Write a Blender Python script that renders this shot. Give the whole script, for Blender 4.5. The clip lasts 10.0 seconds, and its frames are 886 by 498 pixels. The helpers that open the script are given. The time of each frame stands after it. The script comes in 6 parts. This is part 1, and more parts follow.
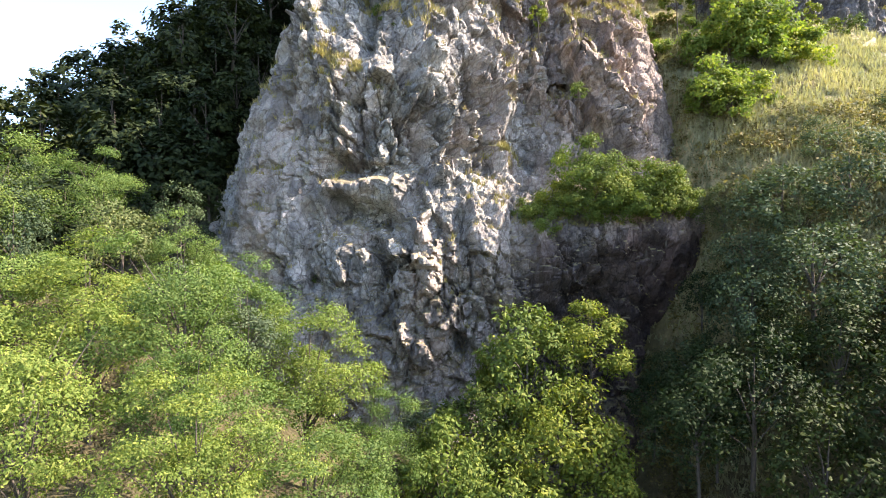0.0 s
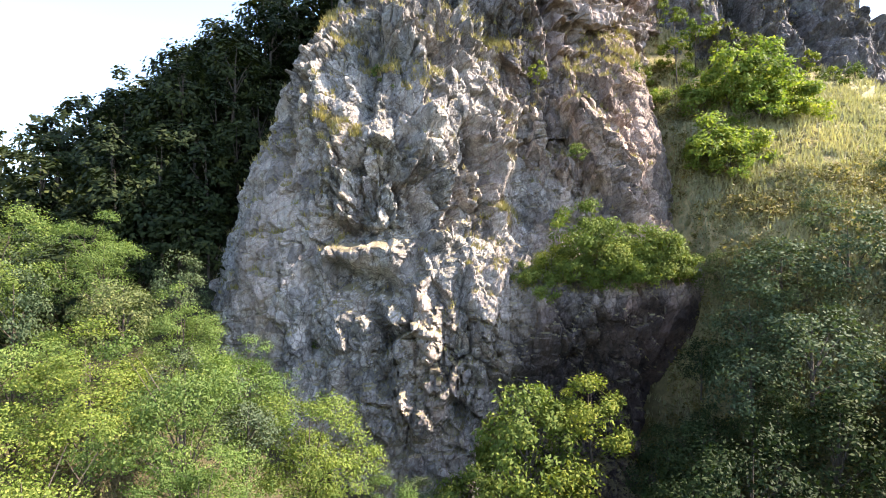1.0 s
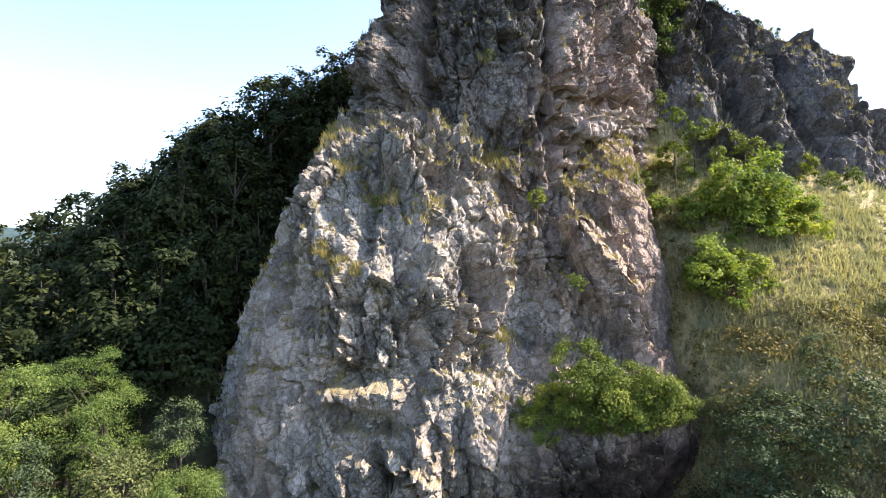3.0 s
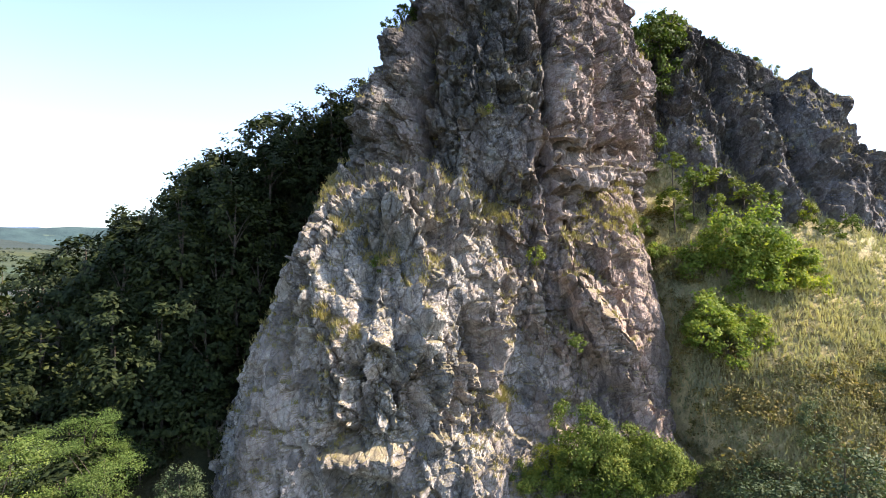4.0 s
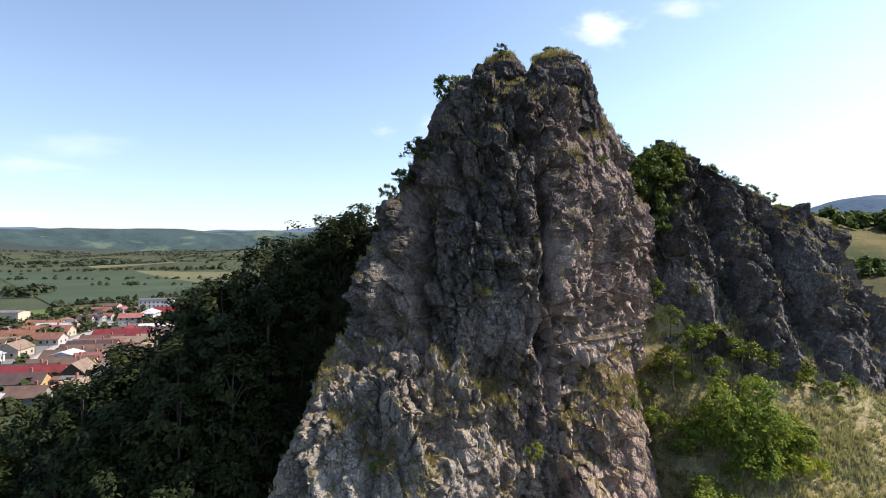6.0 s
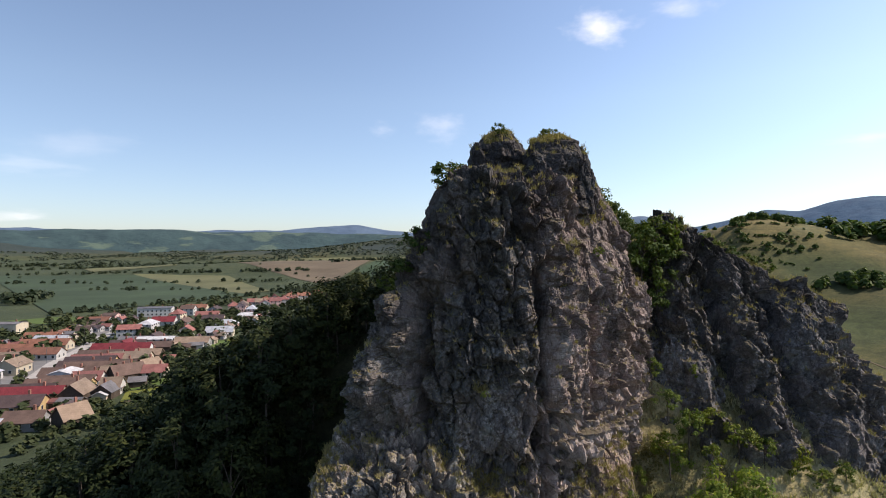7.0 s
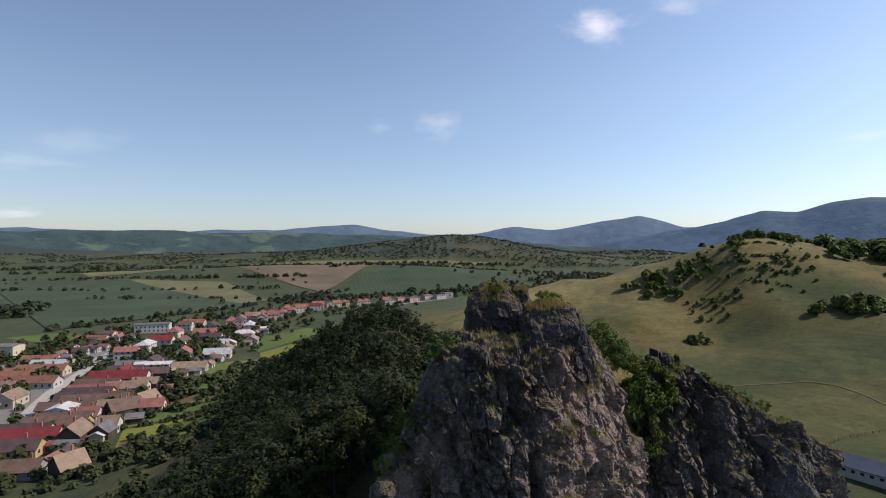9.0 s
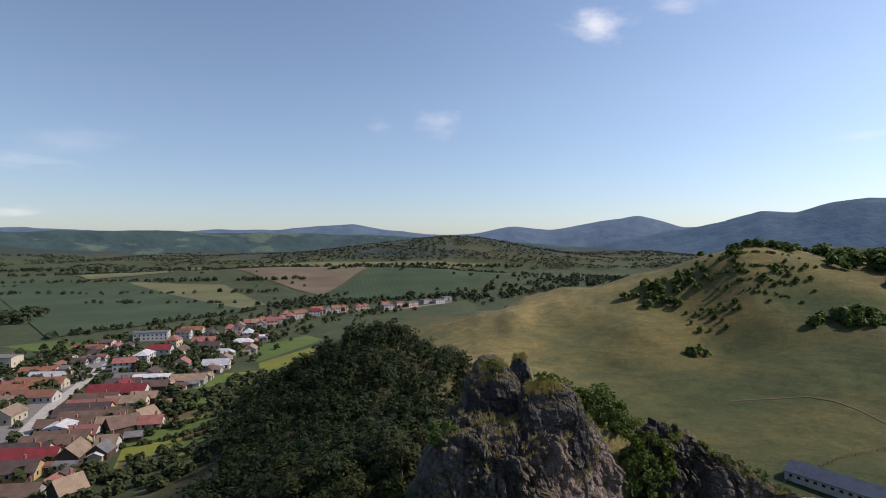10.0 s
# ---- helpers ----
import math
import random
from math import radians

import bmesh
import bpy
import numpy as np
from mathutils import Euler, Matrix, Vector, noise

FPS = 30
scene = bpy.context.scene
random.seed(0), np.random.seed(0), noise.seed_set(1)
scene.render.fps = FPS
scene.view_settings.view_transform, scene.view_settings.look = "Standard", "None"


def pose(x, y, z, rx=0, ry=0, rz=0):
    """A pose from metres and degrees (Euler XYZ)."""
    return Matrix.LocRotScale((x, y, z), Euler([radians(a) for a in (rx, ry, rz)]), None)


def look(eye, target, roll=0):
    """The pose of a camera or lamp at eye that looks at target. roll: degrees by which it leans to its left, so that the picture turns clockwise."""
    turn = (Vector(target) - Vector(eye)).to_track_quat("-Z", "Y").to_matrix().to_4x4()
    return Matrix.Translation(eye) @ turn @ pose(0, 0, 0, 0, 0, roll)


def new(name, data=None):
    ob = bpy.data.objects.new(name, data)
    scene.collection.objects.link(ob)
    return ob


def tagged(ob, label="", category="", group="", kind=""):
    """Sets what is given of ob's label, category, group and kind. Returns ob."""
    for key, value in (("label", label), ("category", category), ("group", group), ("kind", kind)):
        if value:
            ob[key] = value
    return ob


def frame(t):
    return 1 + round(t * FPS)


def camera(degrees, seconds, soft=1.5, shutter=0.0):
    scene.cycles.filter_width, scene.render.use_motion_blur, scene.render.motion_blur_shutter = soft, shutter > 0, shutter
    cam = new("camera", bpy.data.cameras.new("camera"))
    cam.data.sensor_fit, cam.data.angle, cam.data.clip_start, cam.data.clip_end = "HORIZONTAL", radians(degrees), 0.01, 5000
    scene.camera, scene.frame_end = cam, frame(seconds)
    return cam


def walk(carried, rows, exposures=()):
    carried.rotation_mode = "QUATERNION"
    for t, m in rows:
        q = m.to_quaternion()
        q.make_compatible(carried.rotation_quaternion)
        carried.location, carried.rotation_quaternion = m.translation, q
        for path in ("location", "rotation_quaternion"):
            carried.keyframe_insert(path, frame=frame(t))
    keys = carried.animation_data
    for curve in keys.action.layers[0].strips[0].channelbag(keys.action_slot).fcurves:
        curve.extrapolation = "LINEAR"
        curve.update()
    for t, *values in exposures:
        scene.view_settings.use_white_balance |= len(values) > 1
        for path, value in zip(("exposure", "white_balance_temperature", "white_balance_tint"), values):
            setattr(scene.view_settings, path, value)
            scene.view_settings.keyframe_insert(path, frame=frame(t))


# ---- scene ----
cam = camera(77.9, 10.0, soft=1.0)
METRES, EYE, TILT, LEAN, TURN = 62.0, 16.0, 0.15, 0.0, 0.0
ROWS = [
    (0.0, 0.0, 0.0, 0.0, 0.0, 0.0, 0.0),
    (0.5, 0.0005, -0.0003, 0.0292, 0.01, 0.06, 0.05),
    (1.0, 0.0006, -0.0009, 0.0653, 0.01, 0.13, 0.06),
    (1.5, 0.0004, -0.0012, 0.1013, 0.03, 0.21, 0.06),
    (2.0, 0.0003, -0.0017, 0.1365, 0.02, 0.28, 0.07),
    (2.5, 0.0007, -0.0024, 0.1712, 0.03, 0.36, 0.07),
    (3.0, 0.0012, -0.0029, 0.2065, 0.01, 0.38, 0.08),
    (4.5, 0.0007, -0.004, 0.3187, -0.15, 0.23, 0.08),
    (5.0, 0.0005, -0.0037, 0.3779, -0.24, 0.19, 0.08),
    (5.5, -0.0002, -0.0034, 0.4396, -0.27, 0.12, 0.1),
    (7.0, 0.0019, -0.005, 0.6262, -0.44, -0.01, 0.1),
    (7.5, 0.0029, -0.0047, 0.6883, -0.49, -0.07, 0.11),
    (8.0, 0.0035, -0.0044, 0.7505, -0.56, -0.12, 0.08),
    (8.5, 0.0038, -0.0043, 0.8131, -0.6, -0.18, 0.07),
    (9.0, 0.0043, -0.0035, 0.8749, -0.65, -0.24, 0.06),
    (9.5, 0.0042, -0.004, 0.9374, -0.71, -0.3, 0.05),
    (10.0, 0.0052, -0.0031, 0.9999, -0.76, -0.37, 0.04),
]
EXPOSURES = [(0.0, 2.27, 6900, 17), (2.0, 2.16, 6900, 17), (3.0, 1.87, 6900, 17), (4.5, 1.58, 6900, 17), (5.5, 1.05, 6800, 17), (7.0, 0.35, 6800, 17), (8.0, 0.15, 6700, 17), (10.0, -0.05, 6700, 17)]
walk(cam, [(t, pose(0, 0, EYE, TILT, LEAN, TURN) @ pose(METRES * x, METRES * y, METRES * z, 90 + pitch, roll, yaw)) for t, x, y, z, yaw, pitch, roll in ROWS], EXPOSURES)

# ---- daylight ----
SUN_AZ, SUN_EL = radians(2), radians(43)      # azimuth from +x towards +y
SUN_DIR = Vector((math.cos(SUN_AZ) * math.cos(SUN_EL), math.sin(SUN_AZ) * math.cos(SUN_EL), math.sin(SUN_EL)))
world = bpy.data.worlds.new("sky")
scene.world = world
world.use_nodes = True
wn, wl = world.node_tree.nodes, world.node_tree.links
sky = wn.new("ShaderNodeTexSky")
sky.sky_type, sky.sun_disc = "NISHITA", False
sky.sun_elevation, sky.sun_rotation = SUN_EL, radians(90) - SUN_AZ
sky.air_density, sky.dust_density, sky.ozone_density = 1.0, 0.6, 2.1
wn["Background"].inputs["Strength"].default_value = 0.14


def cloud(colour, way, wide, high, amount, seed):
    """A small fair-weather cloud in the sky round the direction way."""
    tc = wn.new("ShaderNodeTexCoord")
    sub_ = wn.new("ShaderNodeVectorMath")
    sub_.operation = "SUBTRACT"
    sub_.inputs[1].default_value = way
    mp = wn.new("ShaderNodeMapping")
    mp.inputs["Scale"].default_value = (1 / wide, 1 / wide, 1 / high)
    wl.new(tc.outputs["Generated"], sub_.inputs[0])
    wl.new(sub_.outputs[0], mp.inputs["Vector"])
    ln = wn.new("ShaderNodeVectorMath")
    ln.operation = "LENGTH"
    wl.new(mp.outputs[0], ln.inputs[0])
    nz = wn.new("ShaderNodeTexNoise")
    nz.inputs["Scale"].default_value, nz.inputs["Detail"].default_value = 1.1, 6
    off = wn.new("ShaderNodeVectorMath")
    off.operation = "ADD"
    off.inputs[1].default_value = (seed, seed * 2, 0)
    wl.new(mp.outputs[0], off.inputs[0])
    wl.new(off.outputs[0], nz.inputs["Vector"])
    m1 = wn.new("ShaderNodeMath")
    m1.operation = "MULTIPLY_ADD"
    m1.inputs[1].default_value = -2.4
    wl.new(nz.outputs["Fac"], m1.inputs[0])
    wl.new(ln.outputs["Value"], m1.inputs[2])
    mr = wn.new("ShaderNodeMapRange")
    mr.interpolation_type = "SMOOTHSTEP"
    for k, v in ((1, -0.1), (2, -1.7), (3, 0.0), (4, amount)):
        mr.inputs[k].default_value = v
    wl.new(m1.outputs[0], mr.inputs[0])
    mx = wn.new("ShaderNodeMix")
    mx.data_type = "RGBA"
    mx.inputs[7].default_value = (8.2, 8.2, 8.4, 1)
    wl.new(mr.outputs[0], mx.inputs[0])
    wl.new(colour, mx.inputs[6])
    return mx.outputs[2]


cool = wn.new("ShaderNodeMix")
cool.data_type, cool.blend_type = "RGBA", "MULTIPLY"
cool.inputs[0].default_value = 1.0
wl.new(sky.outputs["Color"], cool.inputs[6])
up_ = wn.new("ShaderNodeSeparateXYZ")
wl.new(wn.new("ShaderNodeTexCoord").outputs["Generated"], up_.inputs[0])
haze = wn.new("ShaderNodeValToRGB")      # bluish haze low in the sky
for e_, (at_, c_) in zip(haze.color_ramp.elements, ((0.0, (0.79, 0.86, 0.99, 1)), (0.26, (1.06, 1.06, 1.04, 1)))):
    e_.position, e_.color = at_, c_
wl.new(up_.outputs["Z"], haze.inputs[0])
wl.new(haze.outputs[0], cool.inputs[7])
side = wn.new("ShaderNodeMapRange")      # the sky is hazier and brighter towards the sun
for k_, v_ in ((1, -0.7), (2, 0.7), (3, 0.86), (4, 1.2)):
    side.inputs[k_].default_value = v_
wl.new(up_.outputs["X"], side.inputs[0])
glare = wn.new("ShaderNodeVectorMath")
glare.operation = "SCALE"
wl.new(cool.outputs[2], glare.inputs[0])
wl.new(side.outputs[0], glare.inputs["Scale"])
tint = glare.outputs[0]
for x_, z_, wide, high, amount, seed in ((0.292, 0.408, 0.06, 0.03, 0.7, 1), (0.445, 0.445, 0.055, 0.02, 0.3, 2), (0.012, 0.225, 0.055, 0.03, 0.3, 3), (-0.105, 0.222, 0.03, 0.015, 0.14, 4),
                                         (-0.66, 0.19, 0.085, 0.03, 0.12, 5), (-0.75, 0.155, 0.08, 0.016, 0.15, 6), (-0.78, 0.062, 0.06, 0.012, 0.4, 7), (0.79, 0.205, 0.06, 0.012, 0.18, 8)):
    tint = cloud(tint, Vector((x_, 1, z_)).normalized(), wide, high, amount, seed)
wl.new(tint, wn["Background"].inputs["Color"])
sun = new("sun", bpy.data.lights.new("sun", "SUN"))
sun.data.energy, sun.data.angle, sun.data.color = 5.0, radians(0.6), (1.0, 0.92, 0.8)
sun.matrix_world = look(SUN_DIR * 200, (0, 0, 0))

# ---- materials ----
def material(name, rough=0.8):
    m = bpy.data.materials.new(name)
    m.use_nodes = True
    n, l = m.node_tree.nodes, m.node_tree.links
    b = n["Principled BSDF"]
    b.inputs["Roughness"].default_value = rough
    b.inputs["Specular IOR Level"].default_value = 0.25
    return m, n, l, b


def coords(n, l, scale=(1, 1, 1)):
    tc = n.new("ShaderNodeNewGeometry")
    mp = n.new("ShaderNodeMapping")
    mp.inputs["Scale"].default_value = scale
    l.new(tc.outputs["Position"], mp.inputs["Vector"])
    return mp.outputs["Vector"]


def noise_tex(n, l, vec, scale, detail=6, rough=0.6, dist=0.0):
    t = n.new("ShaderNodeTexNoise")
    t.inputs["Scale"].default_value, t.inputs["Detail"].default_value = scale, detail
    t.inputs["Roughness"].default_value, t.inputs["Distortion"].default_value = rough, dist
    l.new(vec, t.inputs["Vector"])
    return t.outputs["Fac"]


def ramp(n, l, fac, stops):
    r = n.new("ShaderNodeValToRGB")
    while len(r.color_ramp.elements) < len(stops):
        r.color_ramp.elements.new(0.5)
    for e, (p, c) in zip(r.color_ramp.elements, stops):
        e.position = p
        e.color = (*c, 1) if len(c) == 3 else c
    l.new(fac, r.inputs["Fac"])
    return r.outputs["Color"]


def mix(n, l, fac, a, b, mode="MIX"):
    x = n.new("ShaderNodeMix")
    x.data_type, x.blend_type = "RGBA", mode
    for sock, v in ((x.inputs[0], fac), (x.inputs[6], a), (x.inputs[7], b)):
        if isinstance(v, (int, float)):
            sock.default_value = v
        elif isinstance(v, tuple):
            sock.default_value = (*v, 1)
        else:
            l.new(v, sock)
    return x.outputs[2]


def bump(n, l, b, height, strength=0.5, dist=0.1):
    u = n.new("ShaderNodeBump")
    u.inputs["Strength"].default_value, u.inputs["Distance"].default_value = strength, dist
    l.new(height, u.inputs["Height"])
    l.new(u.outputs["Normal"], b.inputs["Normal"])


def rock_material(name, dark, mid, pale, warm, bed=None, lichen=(0.42, 0.42, 0.37), east_tint=None, earth=1.0, dark_z=None, foot_shade=None):
    m, n, l, b = material(name, 0.9)
    p = coords(n, l)
    tall = coords(n, l, (1, 1, 0.3))
    base = ramp(n, l, noise_tex(n, l, p, 2.4, 12, 0.8), [(0.36, dark), (0.5, mid), (0.64, pale)])
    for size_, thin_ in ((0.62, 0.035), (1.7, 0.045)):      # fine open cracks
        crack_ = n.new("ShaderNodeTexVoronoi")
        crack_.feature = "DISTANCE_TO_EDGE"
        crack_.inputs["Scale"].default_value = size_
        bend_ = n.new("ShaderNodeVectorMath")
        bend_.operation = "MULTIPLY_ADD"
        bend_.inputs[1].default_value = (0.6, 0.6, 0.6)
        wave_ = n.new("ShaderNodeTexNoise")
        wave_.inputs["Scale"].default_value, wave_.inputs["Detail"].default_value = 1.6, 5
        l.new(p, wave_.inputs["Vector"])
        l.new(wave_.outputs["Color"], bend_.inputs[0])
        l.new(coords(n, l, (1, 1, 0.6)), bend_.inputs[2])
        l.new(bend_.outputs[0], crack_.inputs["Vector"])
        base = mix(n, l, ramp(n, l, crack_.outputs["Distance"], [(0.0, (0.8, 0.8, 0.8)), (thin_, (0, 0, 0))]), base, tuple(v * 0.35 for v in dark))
    tone = ramp(n, l, noise_tex(n, l, tall, 0.16, 5, 0.6, 0.4), [(0.35, (0.0, 0.0, 0.0)), (0.65, (1, 1, 1))])
    c = mix(n, l, tone, base, mix(n, l, 0.6, base, warm))
    spots = ramp(n, l, noise_tex(n, l, p, 4.5, 5, 0.7), [(0.58, (0, 0, 0)), (0.68, (1, 1, 1))])
    c = mix(n, l, mix(n, l, 0.5, (0, 0, 0), spots), c, lichen)
    crust = ramp(n, l, noise_tex(n, l, p, 0.55, 8, 0.7), [(0.52, (0, 0, 0)), (0.64, (0.5, 0.5, 0.5))])
    c = mix(n, l, crust, c, mix(n, l, 0.6, c, (0.24, 0.27, 0.25)))
    stones = n.new("ShaderNodeTexVoronoi")
    stones.inputs["Scale"].default_value = 0.75
    l.new(coords(n, l, (1, 1, 0.62)), stones.inputs["Vector"])
    grey = n.new("ShaderNodeRGBToBW")
    l.new(stones.outputs["Color"], grey.inputs[0])
    c = mix(n, l, 1.0, c, ramp(n, l, grey.outputs[0], [(0.25, (0.62, 0.62, 0.63)), (0.5, (1, 1, 1)), (0.75, (1.15, 1.12, 1.09))]), "MULTIPLY")
    streak = ramp(n, l, noise_tex(n, l, coords(n, l, (1.3, 1.3, 0.14)), 0.8, 6, 0.65), [(0.52, (0, 0, 0)), (0.7, (0.75, 0.75, 0.75))])
    c = mix(n, l, streak, c, (0.085, 0.078, 0.075))
    geo = n.new("ShaderNodeNewGeometry")
    if dark_z:      # darker on the upper part, from one height to another
        low_, high_, keep = dark_z
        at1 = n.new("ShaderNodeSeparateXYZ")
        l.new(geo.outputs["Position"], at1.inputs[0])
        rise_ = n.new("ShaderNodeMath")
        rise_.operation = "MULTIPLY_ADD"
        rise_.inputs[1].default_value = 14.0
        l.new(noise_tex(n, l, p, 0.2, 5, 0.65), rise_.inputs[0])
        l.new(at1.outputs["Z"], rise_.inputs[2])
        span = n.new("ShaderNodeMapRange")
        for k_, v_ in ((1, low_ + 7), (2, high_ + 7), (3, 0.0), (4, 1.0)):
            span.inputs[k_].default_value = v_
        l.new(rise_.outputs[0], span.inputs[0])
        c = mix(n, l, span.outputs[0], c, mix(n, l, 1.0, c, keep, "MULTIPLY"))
    if east_tint:      # tint towards the east side: browner lava; on the spire, painted sunlight
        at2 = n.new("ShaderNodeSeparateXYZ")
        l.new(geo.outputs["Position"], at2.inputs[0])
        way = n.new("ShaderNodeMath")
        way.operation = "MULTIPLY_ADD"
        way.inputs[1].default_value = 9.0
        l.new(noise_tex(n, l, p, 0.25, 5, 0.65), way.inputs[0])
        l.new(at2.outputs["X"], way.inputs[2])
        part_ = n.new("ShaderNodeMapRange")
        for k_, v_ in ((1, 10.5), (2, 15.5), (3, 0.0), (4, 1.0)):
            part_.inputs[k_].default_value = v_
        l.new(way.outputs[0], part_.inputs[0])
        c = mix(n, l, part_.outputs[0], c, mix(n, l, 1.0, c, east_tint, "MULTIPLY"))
    if foot_shade:      # purplish rock with shade painted in, below a height, beyond a given x
        high_, east_, tone_ = foot_shade
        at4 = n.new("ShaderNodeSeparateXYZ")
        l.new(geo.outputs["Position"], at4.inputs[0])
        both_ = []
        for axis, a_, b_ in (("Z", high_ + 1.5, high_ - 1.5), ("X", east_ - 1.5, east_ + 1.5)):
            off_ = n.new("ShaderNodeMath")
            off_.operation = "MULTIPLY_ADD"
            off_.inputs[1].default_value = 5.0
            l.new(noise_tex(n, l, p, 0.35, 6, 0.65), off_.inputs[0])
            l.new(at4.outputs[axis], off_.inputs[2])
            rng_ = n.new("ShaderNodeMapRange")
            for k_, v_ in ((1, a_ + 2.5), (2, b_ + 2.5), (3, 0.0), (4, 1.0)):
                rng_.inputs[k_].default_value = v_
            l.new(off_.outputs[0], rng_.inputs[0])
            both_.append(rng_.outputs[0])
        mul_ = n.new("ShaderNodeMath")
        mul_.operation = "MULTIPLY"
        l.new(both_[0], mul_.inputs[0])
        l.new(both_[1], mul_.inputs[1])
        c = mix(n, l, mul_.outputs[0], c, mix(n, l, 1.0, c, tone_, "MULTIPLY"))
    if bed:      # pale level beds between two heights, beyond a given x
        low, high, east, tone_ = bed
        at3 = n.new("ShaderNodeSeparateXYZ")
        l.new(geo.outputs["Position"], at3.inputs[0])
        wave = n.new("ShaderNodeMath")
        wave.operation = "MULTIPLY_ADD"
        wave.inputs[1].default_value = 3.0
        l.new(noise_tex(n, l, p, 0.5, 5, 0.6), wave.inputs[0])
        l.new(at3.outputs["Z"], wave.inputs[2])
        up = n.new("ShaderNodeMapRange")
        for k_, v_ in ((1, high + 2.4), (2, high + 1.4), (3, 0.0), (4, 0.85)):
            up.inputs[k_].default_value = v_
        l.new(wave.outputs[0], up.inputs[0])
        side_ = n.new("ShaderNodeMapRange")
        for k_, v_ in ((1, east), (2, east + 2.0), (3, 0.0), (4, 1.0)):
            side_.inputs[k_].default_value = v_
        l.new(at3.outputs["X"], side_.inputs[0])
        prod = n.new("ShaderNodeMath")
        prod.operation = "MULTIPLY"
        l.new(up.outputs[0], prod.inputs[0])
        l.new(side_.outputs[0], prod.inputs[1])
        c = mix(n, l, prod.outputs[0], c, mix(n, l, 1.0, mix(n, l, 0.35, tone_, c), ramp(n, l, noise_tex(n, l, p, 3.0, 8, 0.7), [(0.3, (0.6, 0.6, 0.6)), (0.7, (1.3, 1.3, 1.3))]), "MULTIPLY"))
    sep = n.new("ShaderNodeSeparateXYZ")
    l.new(geo.outputs["Normal"], sep.inputs[0])
    flat = ramp(n, l, sep.outputs["Z"], [(0.55, (0, 0, 0)), (0.8, (0.8, 0.8, 0.8))])
    soil = ramp(n, l, noise_tex(n, l, p, 1.6, 6, 0.7), [(0.35, (0.12 * earth, 0.095 * earth, 0.06 * earth)), (0.6, (0.24 * earth, 0.2 * earth, 0.1 * earth)), (0.75, (0.12 * earth, 0.14 * earth, 0.05 * earth))])
    c = mix(n, l, flat, c, soil)
    l.new(c, b.inputs["Base Color"])
    chips = n.new("ShaderNodeTexVoronoi")
    chips.inputs["Scale"].default_value = 3.2
    l.new(coords(n, l, (1, 1, 0.6)), chips.inputs["Vector"])
    rough_ = noise_tex(n, l, p, 5.0, 12, 0.72)
    both = n.new("ShaderNodeMath")
    both.operation = "MULTIPLY_ADD"
    both.inputs[1].default_value = 0.35
    l.new(chips.outputs["Distance"], both.inputs[0])
    l.new(rough_, both.inputs[2])
    joints = n.new("ShaderNodeTexVoronoi")
    joints.feature = "DISTANCE_TO_EDGE"
    joints.inputs["Scale"].default_value = 1.0
    wob = n.new("ShaderNodeVectorMath")
    wob.operation = "MULTIPLY_ADD"
    wob.inputs[1].default_value = (0.5, 0.5, 0.5)
    shift_ = n.new("ShaderNodeTexNoise")
    shift_.inputs["Scale"].default_value = 2.0
    l.new(p, shift_.inputs["Vector"])
    l.new(shift_.outputs["Color"], wob.inputs[0])
    l.new(coords(n, l, (1, 1, 0.55)), wob.inputs[2])
    l.new(wob.outputs[0], joints.inputs["Vector"])
    cut = n.new("ShaderNodeMapRange")
    for k_, v_ in ((1, 0.0), (2, 0.07), (3, -0.4), (4, 0.0)):
        cut.inputs[k_].default_value = v_
    l.new(joints.outputs["Distance"], cut.inputs[0])
    total = n.new("ShaderNodeMath")
    l.new(both.outputs[0], total.inputs[0])
    l.new(cut.outputs[0], total.inputs[1])
    bump(n, l, b, total.outputs[0], 0.9, 0.17)
    return m


def leaf_material(name, a, b_, c_, through_light=0.3):
    m, n, l, b = material(name, 0.65)
    b.inputs["Specular IOR Level"].default_value = 0.12
    oi = n.new("ShaderNodeObjectInfo")
    geo = n.new("ShaderNodeNewGeometry")
    big = noise_tex(n, l, coords(n, l), 0.35, 3, 0.6)
    col = ramp(n, l, geo.outputs["Random Per Island"], [(0.0, a), (0.55, b_), (1.0, c_)])
    tint = ramp(n, l, oi.outputs["Random"], [(0.0, (0.72, 0.8, 0.75)), (0.5, (1, 1, 1)), (1.0, (1.25, 1.12, 0.8))])
    col = mix(n, l, 1.0, col, tint, "MULTIPLY")
    col = mix(n, l, 1.0, col, ramp(n, l, big, [(0.3, (0.75, 0.8, 0.8)), (0.7, (1.2, 1.15, 1.0))]), "MULTIPLY")
    l.new(col, b.inputs["Base Color"])
    tr = n.new("ShaderNodeBsdfTranslucent")
    l.new(mix(n, l, 1.0, col, (1.25, 1.4, 0.65), "MULTIPLY"), tr.inputs["Color"])
    sh = n.new("ShaderNodeMixShader")
    sh.inputs["Fac"].default_value = through_light
    l.new(b.outputs[0], sh.inputs[1])
    l.new(tr.outputs[0], sh.inputs[2])
    l.new(sh.outputs[0], n["Material Output"].inputs["Surface"])
    return m


